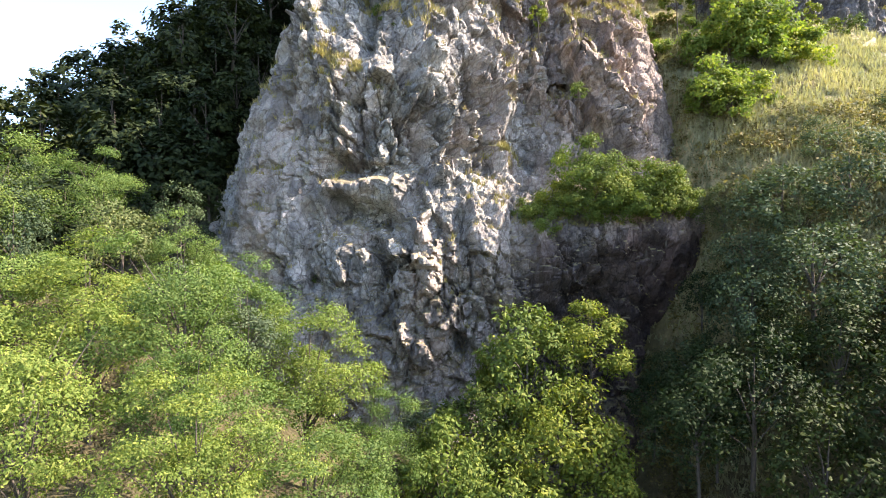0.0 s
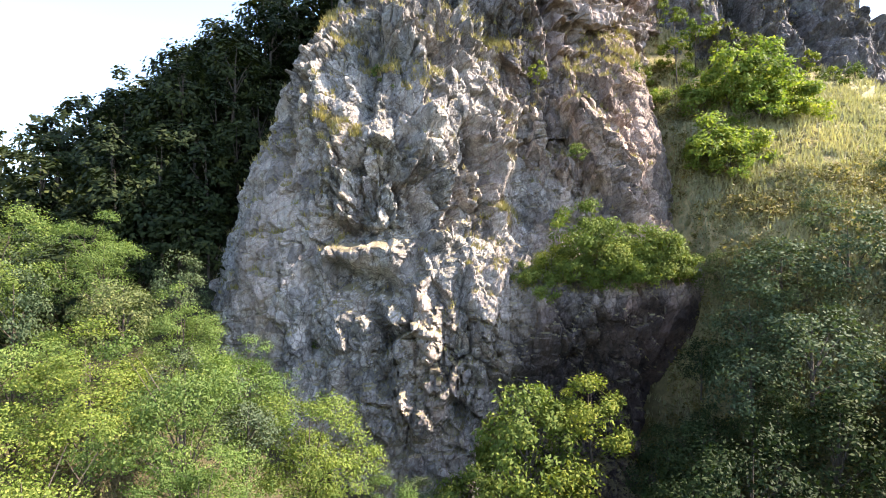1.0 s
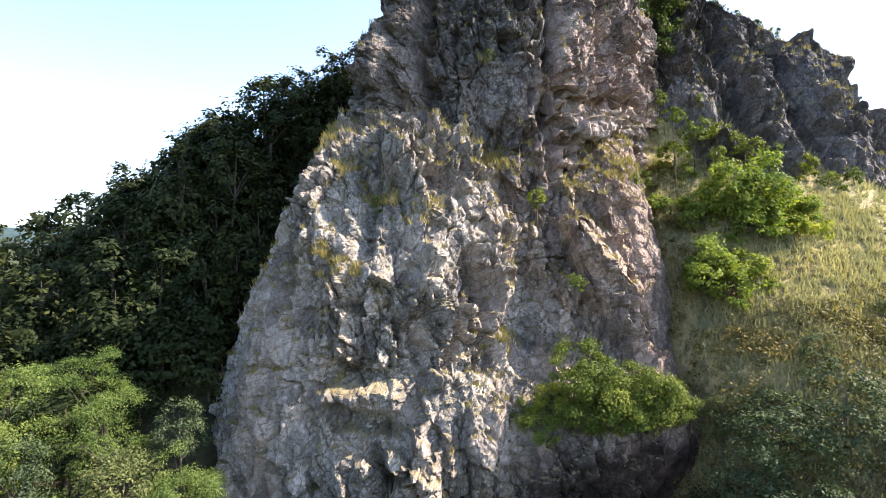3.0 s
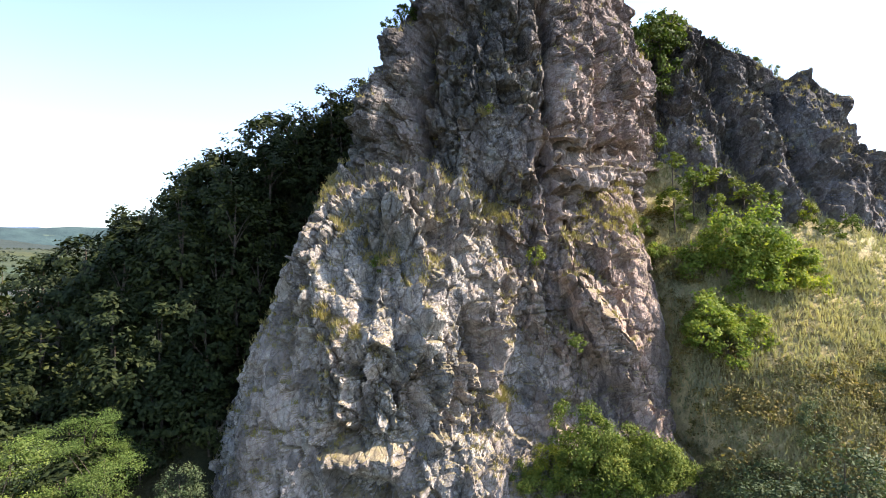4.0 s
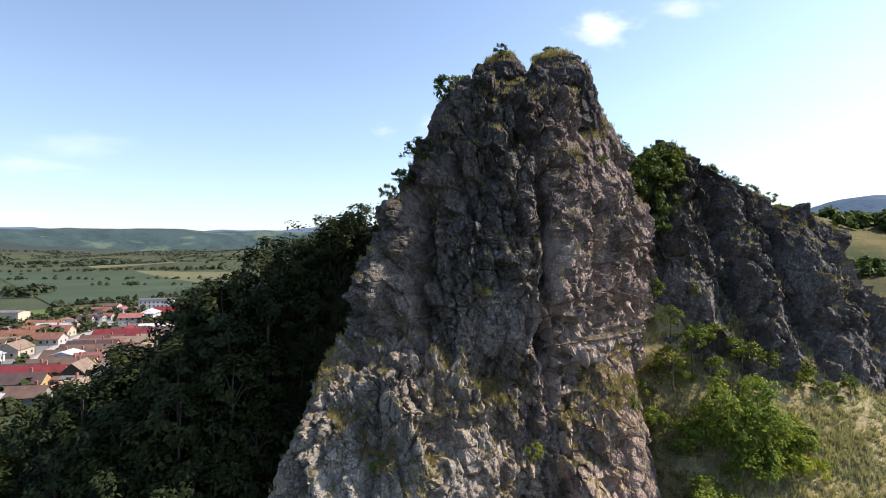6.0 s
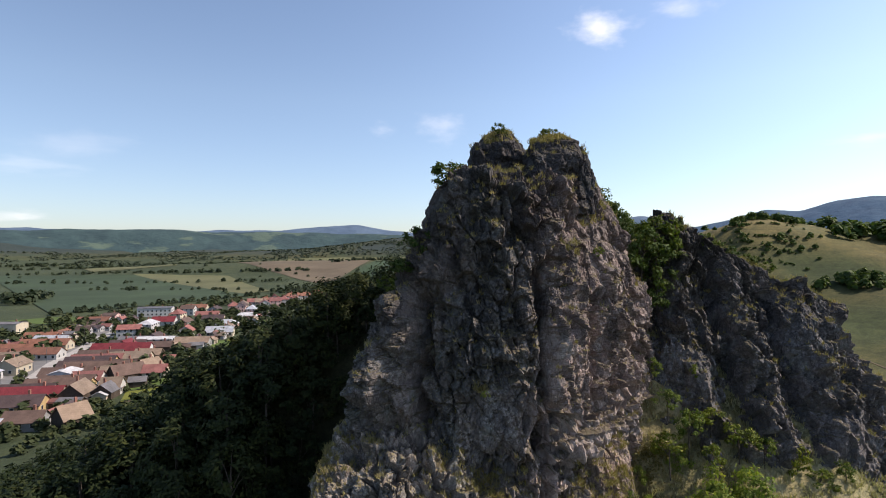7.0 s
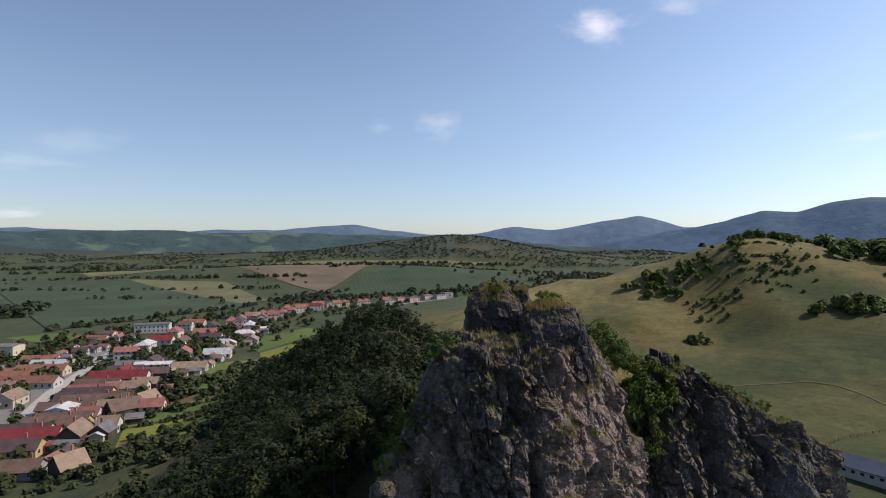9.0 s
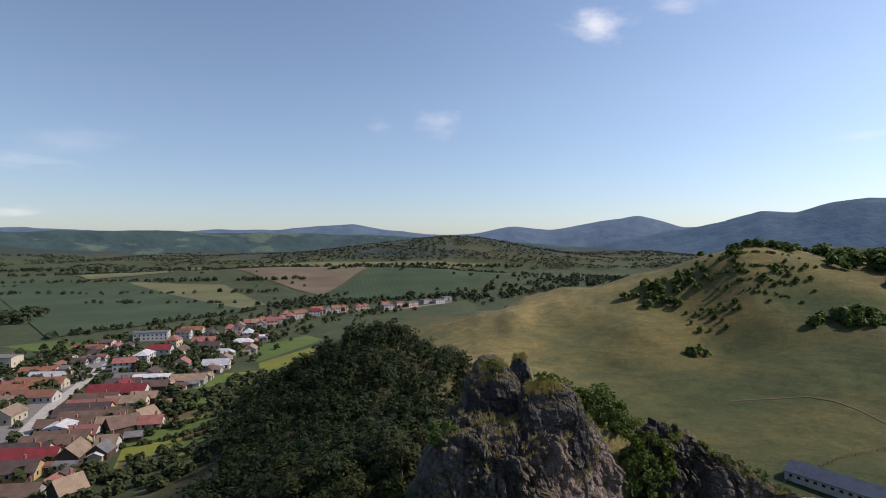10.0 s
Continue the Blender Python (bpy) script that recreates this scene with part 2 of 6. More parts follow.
def plain_material(name, c, rough=0.8, var=0.25, scale=1.5, metal=0.0, relief=0.3):
    m, n, l, b = material(name, rough)
    p = coords(n, l)
    oi = n.new("ShaderNodeObjectInfo")
    f = noise_tex(n, l, p, scale, 7, 0.65)
    lo, hi = tuple(v * (1 - var) for v in c), tuple(min(1, v * (1 + var)) for v in c)
    col = ramp(n, l, f, [(0.3, lo), (0.7, hi)])
    col = mix(n, l, 1.0, col, ramp(n, l, oi.outputs["Random"], [(0.0, (0.82, 0.82, 0.82)), (1.0, (1.1, 1.1, 1.1))]), "MULTIPLY")
    l.new(col, b.inputs["Base Color"])
    b.inputs["Metallic"].default_value = metal
    bump(n, l, b, noise_tex(n, l, p, scale * 8, 4, 0.6), relief, 0.05)
    return m


def cover_material(name):
    """Ground whose base colour comes from the cover attribute, with grass and soil variation."""
    m, n, l, b = material(name, 0.95)
    at = n.new("ShaderNodeVertexColor")
    at.layer_name = "cover"
    p = coords(n, l)
    wide = ramp(n, l, noise_tex(n, l, p, 0.02, 5, 0.6), [(0.3, (0.75, 0.82, 0.8)), (0.7, (1.25, 1.15, 1.05))])
    mid_ = ramp(n, l, noise_tex(n, l, p, 0.11, 8, 0.72), [(0.3, (0.62, 0.7, 0.66)), (0.7, (1.38, 1.26, 1.22))])
    fine = ramp(n, l, noise_tex(n, l, p, 2.5, 6, 0.75), [(0.3, (0.68, 0.7, 0.7)), (0.7, (1.3, 1.3, 1.25))])
    c = at.outputs["Color"]
    # trodden contour lines on the slopes
    lines = ramp(n, l, noise_tex(n, l, coords(n, l, (0.035, 0.035, 1.1)), 1.0, 6, 0.7), [(0.36, (0.82, 0.85, 0.88)), (0.5, (1, 1, 1)), (0.66, (1.12, 1.1, 1.06))])
    tufts = ramp(n, l, noise_tex(n, l, p, 0.55, 7, 0.8), [(0.34, (0.7, 0.74, 0.74)), (0.68, (1.25, 1.22, 1.2))])
    for k in (wide, mid_, fine, lines, tufts):
        c = mix(n, l, 1.0, c, k, "MULTIPLY")
    l.new(c, b.inputs["Base Color"])
    bump(n, l, b, noise_tex(n, l, p, 1.8, 8, 0.75), 0.8, 0.3)
    return m


M_ROCK = rock_material("grey_volcanic_rock", (0.105, 0.1, 0.095), (0.29, 0.278, 0.263), (0.47, 0.45, 0.42), (0.38, 0.29, 0.24), lichen=(0.36, 0.37, 0.33), east_tint=(1.0, 0.87, 0.82), dark_z=(29, 40, (0.8, 0.79, 0.77)), foot_shade=(17.5, 4.5, (0.27, 0.245, 0.26)))
# the spire's east tint lightens its flank in place of sunlight
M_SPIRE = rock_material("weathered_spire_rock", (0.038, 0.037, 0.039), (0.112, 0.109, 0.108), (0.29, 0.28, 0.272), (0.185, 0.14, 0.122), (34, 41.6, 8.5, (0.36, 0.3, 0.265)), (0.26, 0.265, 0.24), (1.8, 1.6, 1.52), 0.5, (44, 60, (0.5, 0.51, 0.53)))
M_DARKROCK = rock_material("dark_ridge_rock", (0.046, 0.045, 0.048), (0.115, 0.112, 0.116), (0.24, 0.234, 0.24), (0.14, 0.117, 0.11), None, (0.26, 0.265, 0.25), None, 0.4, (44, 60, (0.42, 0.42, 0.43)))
M_COVER = cover_material("ground_cover")
M_BARK = plain_material("bark", (0.075, 0.06, 0.048), 0.9, 0.35, 4)
M_LEAF_ACACIA = leaf_material("acacia_leaf", (0.075, 0.118, 0.034), (0.115, 0.164, 0.05), (0.172, 0.206, 0.07), 0.38)
M_LEAF_BUSH = leaf_material("bush_leaf", (0.062, 0.094, 0.02), (0.1, 0.134, 0.03), (0.165, 0.182, 0.042), 0.28)
# bush leaf copied brighter, sunlight on the slope put into its colour
M_LEAF_SLOPE = leaf_material("sunlit_bush_leaf", (0.1, 0.15, 0.03), (0.165, 0.21, 0.045), (0.26, 0.275, 0.065), 0.4)
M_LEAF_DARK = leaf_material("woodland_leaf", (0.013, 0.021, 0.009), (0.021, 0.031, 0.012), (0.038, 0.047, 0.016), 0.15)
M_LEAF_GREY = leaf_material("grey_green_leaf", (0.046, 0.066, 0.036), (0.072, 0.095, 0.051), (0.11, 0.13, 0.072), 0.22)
# dark green leaf with deep shade put into its colour
M_LEAF_SHADED = leaf_material("shrub_leaf_shaded", (0.014, 0.024, 0.008), (0.024, 0.037, 0.012), (0.04, 0.054, 0.018), 0.15)
M_LEAF_MID = leaf_material("shrub_leaf", (0.035, 0.062, 0.016), (0.058, 0.09, 0.024), (0.095, 0.12, 0.034), 0.25)
M_GRASS_DRY = leaf_material("dry_grass", (0.31, 0.278, 0.185), (0.35, 0.312, 0.21), (0.27, 0.25, 0.155), 0.3)
M_GRASS_LEDGE = leaf_material("ledge_dry_grass", (0.2, 0.172, 0.1), (0.26, 0.225, 0.135), (0.16, 0.165, 0.075), 0.25)

M_PANE = plain_material("window_glass", (0.03, 0.035, 0.04), 0.12, 0.1, 1.0)
M_ASPHALT = plain_material("asphalt", (0.19, 0.185, 0.18), 0.9, 0.2, 0.4)
M_PAVING = plain_material("concrete_paving", (0.3, 0.285, 0.265), 0.9, 0.15, 0.5)
M_STEEL = plain_material("grey_steel", (0.2, 0.2, 0.2), 0.5, 0.1, 1.0, 0.6)


def roof_material(name, c, metal=0.0):
    """Roofing in courses: fine lines along the slope, stains and weathering."""
    m, n, l, b = material(name, 0.75 if not metal else 0.45)
    tc = n.new("ShaderNodeTexCoord")
    wv = n.new("ShaderNodeTexWave")
    wv.inputs["Scale"].default_value, wv.inputs["Distortion"].default_value = 1.2, 0.6
    l.new(tc.outputs["Object"], wv.inputs["Vector"])
    base = ramp(n, l, noise_tex(n, l, coords(n, l), 0.35, 6, 0.65), [(0.3, tuple(v * 0.7 for v in c)), (0.7, tuple(min(1, v * 1.2) for v in c))])
    lines = ramp(n, l, wv.outputs["Fac"], [(0.0, (0.8, 0.8, 0.8)), (0.4, (1.05, 1.05, 1.05))])
    oi = n.new("ShaderNodeObjectInfo")
    base = mix(n, l, 1.0, base, lines, "MULTIPLY")
    base = mix(n, l, 1.0, base, ramp(n, l, oi.outputs["Random"], [(0, (0.8, 0.82, 0.85)), (1, (1.15, 1.1, 1.05))]), "MULTIPLY")
    l.new(base, b.inputs["Base Color"])
    b.inputs["Metallic"].default_value = metal
    bump(n, l, b, wv.outputs["Fac"], 0.4, 0.05)
    return m


ROOFS = {"red": roof_material("red_roof", (0.15, 0.026, 0.032)), "orange": roof_material("orange_tile_roof", (0.21, 0.098, 0.066)),
         "brown": roof_material("brown_tile_roof", (0.11, 0.075, 0.062)), "tan": roof_material("tan_sheet_roof", (0.21, 0.16, 0.12)),
         "grey": roof_material("grey_slate_roof", (0.13, 0.13, 0.14)), "dark": roof_material("dark_brown_roof", (0.07, 0.05, 0.05)),
         "white": roof_material("pale_sheet_roof", (0.42, 0.43, 0.45)), "rose": roof_material("pink_tile_roof", (0.23, 0.1, 0.088)),
         "blue": roof_material("blue_grey_metal_roof", (0.05, 0.07, 0.11))}
WALLS = {"white": plain_material("white_render", (0.42, 0.415, 0.4), 0.85, 0.12, 0.6), "cream": plain_material("cream_render", (0.42, 0.37, 0.28), 0.85, 0.12, 0.6),
         "grey": plain_material("grey_render", (0.28, 0.28, 0.28), 0.9, 0.15, 0.6), "ochre": plain_material("ochre_render", (0.42, 0.3, 0.15), 0.85, 0.15, 0.6),
         "wood": plain_material("dark_barn_boards", (0.06, 0.045, 0.035), 0.9, 0.3, 1.2), "pale": plain_material("pale_blue_render", (0.38, 0.42, 0.46), 0.85, 0.12, 0.6),
         "pink": plain_material("pink_render", (0.55, 0.36, 0.32), 0.85, 0.12, 0.6)}
M_STONE = plain_material("brick_chimney", (0.25, 0.12, 0.09), 0.9, 0.25, 2)


def field_material(name, c, turn, spacing):
    """A field with rows of crop or plough lines."""
    m, n, l, b = material(name, 0.95)
    mp = n.new("ShaderNodeMapping")
    mp.inputs["Rotation"].default_value = (0, 0, radians(turn))
    l.new(coords(n, l), mp.inputs["Vector"])
    wv = n.new("ShaderNodeTexWave")
    wv.inputs["Scale"].default_value, wv.inputs["Distortion"].default_value, wv.inputs["Detail"].default_value = spacing, 2.0, 3
    l.new(mp.outputs["Vector"], wv.inputs["Vector"])
    rows_ = ramp(n, l, wv.outputs["Fac"], [(0, (0.88, 0.88, 0.88)), (1, (1.1, 1.1, 1.1))])
    big = ramp(n, l, noise_tex(n, l, coords(n, l), 0.012, 6, 0.65), [(0.3, tuple(v * 0.7 for v in c)), (0.7, tuple(v * 1.25 for v in c))])
    l.new(mix(n, l, 1.0, big, rows_, "MULTIPLY"), b.inputs["Base Color"])
    return m

# ---- mesh helpers ----
def h01(i, j, k, seed):
    """Hash of integer lattice points to 0..1."""
    x = (i.astype(np.int64) * 374761393 + j.astype(np.int64) * 668265263 + k.astype(np.int64) * 2147483647 + seed * 974634777) & 0xFFFFFFFF
    x = ((x ^ (x >> 13)) * 1274126177) & 0xFFFFFFFF
    x = ((x ^ (x >> 16)) * 2246822519) & 0xFFFFFFFF
    x = x ^ (x >> 15)
    return (x & 0xFFFFFF) / float(0xFFFFFF)


def vnoise(p, seed=0):
    f = np.floor(p)
    w = p - f
    w = w * w * w * (w * (w * 6 - 15) + 10)
    i, j, k = f[:, 0], f[:, 1], f[:, 2]
    out = 0
    for a in (0, 1):
        for b in (0, 1):
            for c in (0, 1):
                g = (w[:, 0] if a else 1 - w[:, 0]) * (w[:, 1] if b else 1 - w[:, 1]) * (w[:, 2] if c else 1 - w[:, 2])
                out = out + g * h01(i + a, j + b, k + c, seed)
    return out * 2 - 1


def fbm(p, octaves=4, seed=0, gain=0.5):
    out, amp = 0, 1.0
    for o in range(octaves):
        out = out + amp * vnoise(p * 2.03 ** o + 17.1 * o, seed + o)
        amp *= gain
    return out


def cells(p, seed=0):
    """Cellular noise: nearest and second distance, a random value of the nearest cell, and a random facet slope in it."""
    f = np.floor(p)
    n = len(p)
    d1, d2 = np.full(n, 9.0), np.full(n, 9.0)
    who, off = np.zeros((n, 3)), np.zeros((n, 3))
    for a in (-1, 0, 1):
        for b in (-1, 0, 1):
            for c in (-1, 0, 1):
                i, j, k = f[:, 0] + a, f[:, 1] + b, f[:, 2] + c
                q = np.stack([i + h01(i, j, k, seed), j + h01(i, j, k, seed + 1), k + h01(i, j, k, seed + 2)], 1)
                w = np.abs(q - p)
                d = 0.55 * np.sqrt((w * w).sum(1)) + 0.45 * w.max(1)
                near = d < d1
                d2 = np.where(near, d1, np.minimum(d2, d))
                who[near] = np.stack([i, j, k], 1)[near]
                off[near] = (p - q)[near]
                d1 = np.where(near, d, d1)
    i, j, k = who[:, 0], who[:, 1], who[:, 2]
    g = np.stack([h01(i, j, k, seed + 5), h01(i, j, k, seed + 6), h01(i, j, k, seed + 8)], 1) * 2 - 1
    return d1, d2, h01(i, j, k, seed + 3), (g * off).sum(1)


def smooth(a, b, x):
    t = np.clip((x - a) / (b - a), 0, 1)
    return t * t * (3 - 2 * t)


def mesh_np(name, verts, faces, mat=None, shade=False):
    """A mesh from arrays; faces is (n, 3) or (n, 4)."""
    me = bpy.data.meshes.new(name)
    verts, faces = np.asarray(verts, np.float32), np.asarray(faces, np.int32)
    k = faces.shape[1]
    me.vertices.add(len(verts))
    me.vertices.foreach_set("co", verts.ravel())
    me.loops.add(faces.size)
    me.loops.foreach_set("vertex_index", faces.ravel())
    me.polygons.add(len(faces))
    me.polygons.foreach_set("loop_start", np.arange(0, faces.size, k, dtype=np.int32))
    me.polygons.foreach_set("use_smooth", np.full(len(faces), shade, dtype=bool))
    me.update(calc_edges=True)
    if mat:
        me.materials.append(mat)
    return me


def grid_faces(nu, nv, wrap=False):
    """Quads of a grid with index v * nu + u; wrap joins the last u to the first."""
    u = np.arange(nu if wrap else nu - 1)
    v = np.arange(nv - 1)
    uu, vv = np.meshgrid(u, v)
    un = (uu + 1) % nu
    return np.stack([vv * nu + uu, vv * nu + un, (vv + 1) * nu + un, (vv + 1) * nu + uu], -1).reshape(-1, 4)


def put(name, me, parent=None, label="", category="", group="", kind="", m=None):
    ob = new(name, me)
    if parent is not None:
        ob.parent = parent
    if m is not None:
        ob.matrix_basis = m
    return tagged(ob, label, category, group, kind)


def part(name, bm, mat, parent, label="", m=None):
    """Links a bmesh as one mesh object under a thing or a part."""
    me = bpy.data.meshes.new(name)
    bm.to_mesh(me)
    bm.free()
    me.materials.append(mat)
    return put(name, me, parent, label, m=m)


def box(sx, sy, sz, x=0, y=0, z=0, rz=0.0, bev=0.0):
    """A box that stands at z on its base."""
    bm = bmesh.new()
    bmesh.ops.create_cube(bm, size=1.0, matrix=pose(x, y, z + sz / 2, 0, 0, rz) @ Matrix.Diagonal((sx, sy, sz, 1)))
    if bev:
        bmesh.ops.bevel(bm, geom=list(bm.edges), offset=bev, segments=1, affect="EDGES")
    return bm


def tube(paths, sides=6):
    """Tapered tubes; each path is a list of (x, y, z, radius)."""
    vs, fs, base = [], [], 0
    for path in paths:
        pts = np.array([q[:3] for q in path], float)
        for i, (c, q) in enumerate(zip(pts, path)):
            d = pts[min(i + 1, len(pts) - 1)] - pts[max(i - 1, 0)]
            d /= np.linalg.norm(d) + 1e-9
            a = np.cross(d, (0.31, 0.95, 0.05))
            a /= np.linalg.norm(a) + 1e-9
            b = np.cross(d, a)
            for s in range(sides):
                t = 2 * math.pi * s / sides
                vs.append(c + q[3] * (math.cos(t) * a + math.sin(t) * b))
        fs.append(grid_faces(sides, len(path), True) + base)
        base += sides * len(path)
    return np.array(vs), np.concatenate(fs)

# ---- ground ----
def bell(x, y, cx, cy, sx, sy, turn=0.0):
    c, s = math.cos(radians(turn)), math.sin(radians(turn))
    u, v = (x - cx) * c + (y - cy) * s, -(x - cx) * s + (y - cy) * c
    return np.exp(-(u / sx) ** 2 - (v / sy) ** 2)


def lay(x, y):
    """Height of the ground."""
    x, y = np.asarray(x, float), np.asarray(y, float)
    # the crag's own hill: crest along y = 62
    crest = np.interp(x, [-160, -100, -60, -40, -25, -10, 5, 20, 35, 50, 80, 130, 200], [0, 3, 12, 21.5, 33.5, 42, 44, 45, 43, 38, 26, 9, 2])
    t = np.clip((y + 2) / 64.0, 0, 1)
    e = np.interp(x, [-30, -18, -12, 13.5, 16, 18, 22, 34, 45], [1.9, 2.2, 3.2, 3.4, 2.2, 1.5, 1.35, 1.2, 1.0])
    front = crest * t ** e + 3.0 * smooth(-25, 25, y)
    back = crest * np.exp(-(np.maximum(y - 62, 0) / np.interp(x, [-60, 0, 40], [62, 62, 48])) ** 2)
    h = np.where(y < 62, front, back)
    h = h - 7.5 * bell(x, y, 5, 35, 14, 10)
    h = h - 6.0 * smooth(33, 23, y) * smooth(9, 14, x) * smooth(44, 30, x) * smooth(0, 12, y) + 12.5 * bell(x, y, 16.5, 65, 13, 8)
    # wooded spine that runs back from the crag
    h = h + 16 * bell(x, y, -34, 150, 46, 75, 6) + 27 * bell(x, y, -24, 236, 40, 62, 4) + 7 * bell(x, y, -55, 262, 40, 60)
    # pasture hills: a broad rounded shoulder, the terraced hill, and the saddle between
    h = h + 36 * bell(x, y, 128, 455, 118, 100) + 17 * bell(x, y, 236, 412, 60, 75) + 34 * bell(x, y, 262, 430, 130, 120) + 30 * bell(x, y, 410, 420, 130, 150) + 16 * bell(x, y, 320, 425, 70, 90)
    h = h + 12 * bell(x, y, 215, 285, 90, 90) - 9 * bell(x, y, 176, 372, 24, 75, -14) + 10 * bell(x, y, 40, 270, 55, 70)
    # low rises of the plain, then the forested hills
    h = h + 14 * bell(x, y, 120, 1050, 420, 160) + 30 * bell(x, y, -250, 1250, 600, 190) + 72 * bell(x, y, 130, 1950, 360, 260) + 46 * bell(x, y, -380, 1900, 560, 330)
    d = np.hypot(x, y)
    hills = smooth(1500, 2900, d) * (62 + 16 * np.sin(x / 330.0 + 1.0) + 12 * np.sin(x / 140.0 + 2) + 6 * np.sin(x / 61.0))
    h = h + hills * smooth(-200, 900, y)
    h = h + 20 * bell(x, y, 1300, 1900, 500, 700)
    return h


def spread(lo, hi, near_lo, near_hi, step, grow):
    """Grid lines: even between near_lo and near_hi, then ever wider."""
    mid_ = list(np.arange(near_lo, near_hi + 0.01, step))
    s, v = step, near_hi
    while v < hi:
        s *= grow
        v += s
        mid_.append(min(v, hi))
    s, v, low = step, near_lo, []
    while v > lo:
        s *= grow
        v -= s
        low.append(max(v, lo))
    return np.array(low[::-1] + mid_)


GX = spread(-3600, 3600, -60, 60, 1.2, 1.04)
GY = spread(-1500, 3900, -5, 80, 1.2, 1.03)
gx, gy = np.meshgrid(GX, GY)
gx, gy = gx.ravel(), gy.ravel()
gz = lay(gx, gy)
near = np.exp(-((gx / 120) ** 2 + ((gy - 50) / 120) ** 2))
flat3 = np.stack([gx, gy, 0 * gx], 1)
gully = fbm(flat3 / 48.0, 4, 14) * smooth(0, 25, gz) * (1 - near) * smooth(900, 500, gy)
fold = (1 - np.abs(fbm(flat3 / 95.0, 2, 15))) * smooth(0, 25, gz) * (1 - near) * smooth(900, 500, gy)
gz = gz + 3.2 * gully + 7.0 * (fold - 0.6) * smooth(30, 60, gx)  + near * 0.5 * fbm(flat3 / 5.0, 4, 11) + 1.2 * (1 - near) * fbm(flat3 / 60.0, 3, 12) * smooth(0, 12, gz)
ground_me = mesh_np("ground", np.stack([gx, gy, gz], 1), grid_faces(len(GX), len(GY)), M_COVER, True)

# base colours of the cover: pasture, dry grass, wood floor, plain, forest
def blend(c, w, col):
    return c * (1 - w[:, None]) + np.array(col) * w[:, None]

col = np.tile(np.array((0.038, 0.053, 0.019)), (len(gx), 1))
n1 = fbm(flat3 / 45.0, 4, 21)
col = blend(col, np.clip(0.38 + 0.5 * n1 + 0.5 * gully, 0, 1), (0.092, 0.08, 0.03))
weeds = fbm(flat3 / 2.6, 4, 27)
dry = (0.82 + 0.85 * weeds) * smooth(13, 18, gx) * smooth(90, 40, gx) * smooth(25, 32, gy) * smooth(62, 55, gy)
col = blend(col, np.clip(dry, 0, 1), (0.3, 0.262, 0.155))
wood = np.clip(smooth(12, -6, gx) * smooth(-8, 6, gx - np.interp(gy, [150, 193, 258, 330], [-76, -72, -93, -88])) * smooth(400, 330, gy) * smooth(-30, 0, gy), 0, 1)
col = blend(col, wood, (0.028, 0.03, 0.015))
scrub = smooth(40, 26, gy) * smooth(60, 30, np.abs(gx)) * smooth(-40, 0, gy) * (1 - smooth(14, 18, gx) * smooth(24, 29, gy))
col = blend(col, scrub, (0.085, 0.072, 0.042))
pale = bell(gx, gy, 30, 300, 44, 62, 10) * 0.95 + 0.95 * bell(gx, gy, 95, 425, 95, 62) + 0.5 * bell(gx, gy, 265, 425, 45, 40)
col = blend(col, np.clip(pale, 0, 1), (0.19, 0.158, 0.074))
lush = 0.75 * bell(gx, gy, 125, 255, 80, 62)
col = blend(col, lush, (0.042, 0.054, 0.021))
plain = smooth(-40, -80, gx) * smooth(8, 3, gz) + smooth(560, 640, gy) * smooth(40, 20, gz)
col = blend(col, np.clip(plain, 0, 1), (0.042, 0.056, 0.028))
# far forest: distance haze is painted in as a blue tint
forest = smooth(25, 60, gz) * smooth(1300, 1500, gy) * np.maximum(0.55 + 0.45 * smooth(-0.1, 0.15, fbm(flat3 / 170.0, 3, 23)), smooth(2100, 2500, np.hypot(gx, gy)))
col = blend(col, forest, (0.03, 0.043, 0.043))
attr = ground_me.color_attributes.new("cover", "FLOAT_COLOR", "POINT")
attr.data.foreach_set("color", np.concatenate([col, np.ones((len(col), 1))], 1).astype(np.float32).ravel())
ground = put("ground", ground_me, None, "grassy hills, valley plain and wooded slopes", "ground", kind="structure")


def backdrop_ridge(name, label, radius, deep, profile, mat, seed):
    """A far mountain chain on an arc round the place; profile: (degrees to the right of +y, height)."""
    az, hh = np.array([a for a, _ in profile], float), np.array([h for _, h in profile], float)
    u = np.linspace(az[0], az[-1], 420)
    kern = np.hanning(9) / np.hanning(9).sum()
    top = np.convolve(np.pad(np.interp(u, az, hh), 4, "edge"), kern, "valid")
    v = np.linspace(0, 1, 26)
    U, V = np.meshgrid(u, v)
    T = np.tile(top, (len(v), 1))
    rise = np.where(V < 0.85, smooth(0, 0.85, V), 1 - smooth(0.85, 1.25, V))
    R = radius - deep * (0.85 - V)
    x, y = R * np.sin(np.radians(U)), R * np.cos(np.radians(U))
    q = np.stack([x, y, 0 * x], -1).reshape(-1, 3)
    z = (T * rise).ravel() + 16 * fbm(q / 260.0, 4, seed) * smooth(0, 0.4, V.ravel()) * smooth(1.0, 0.6, V.ravel())
    put(name, mesh_np(name, np.stack([x.ravel(), y.ravel(), z - 8], 1), grid_faces(len(u), len(v)), mat, True), None, label, "mountains", kind="structure")


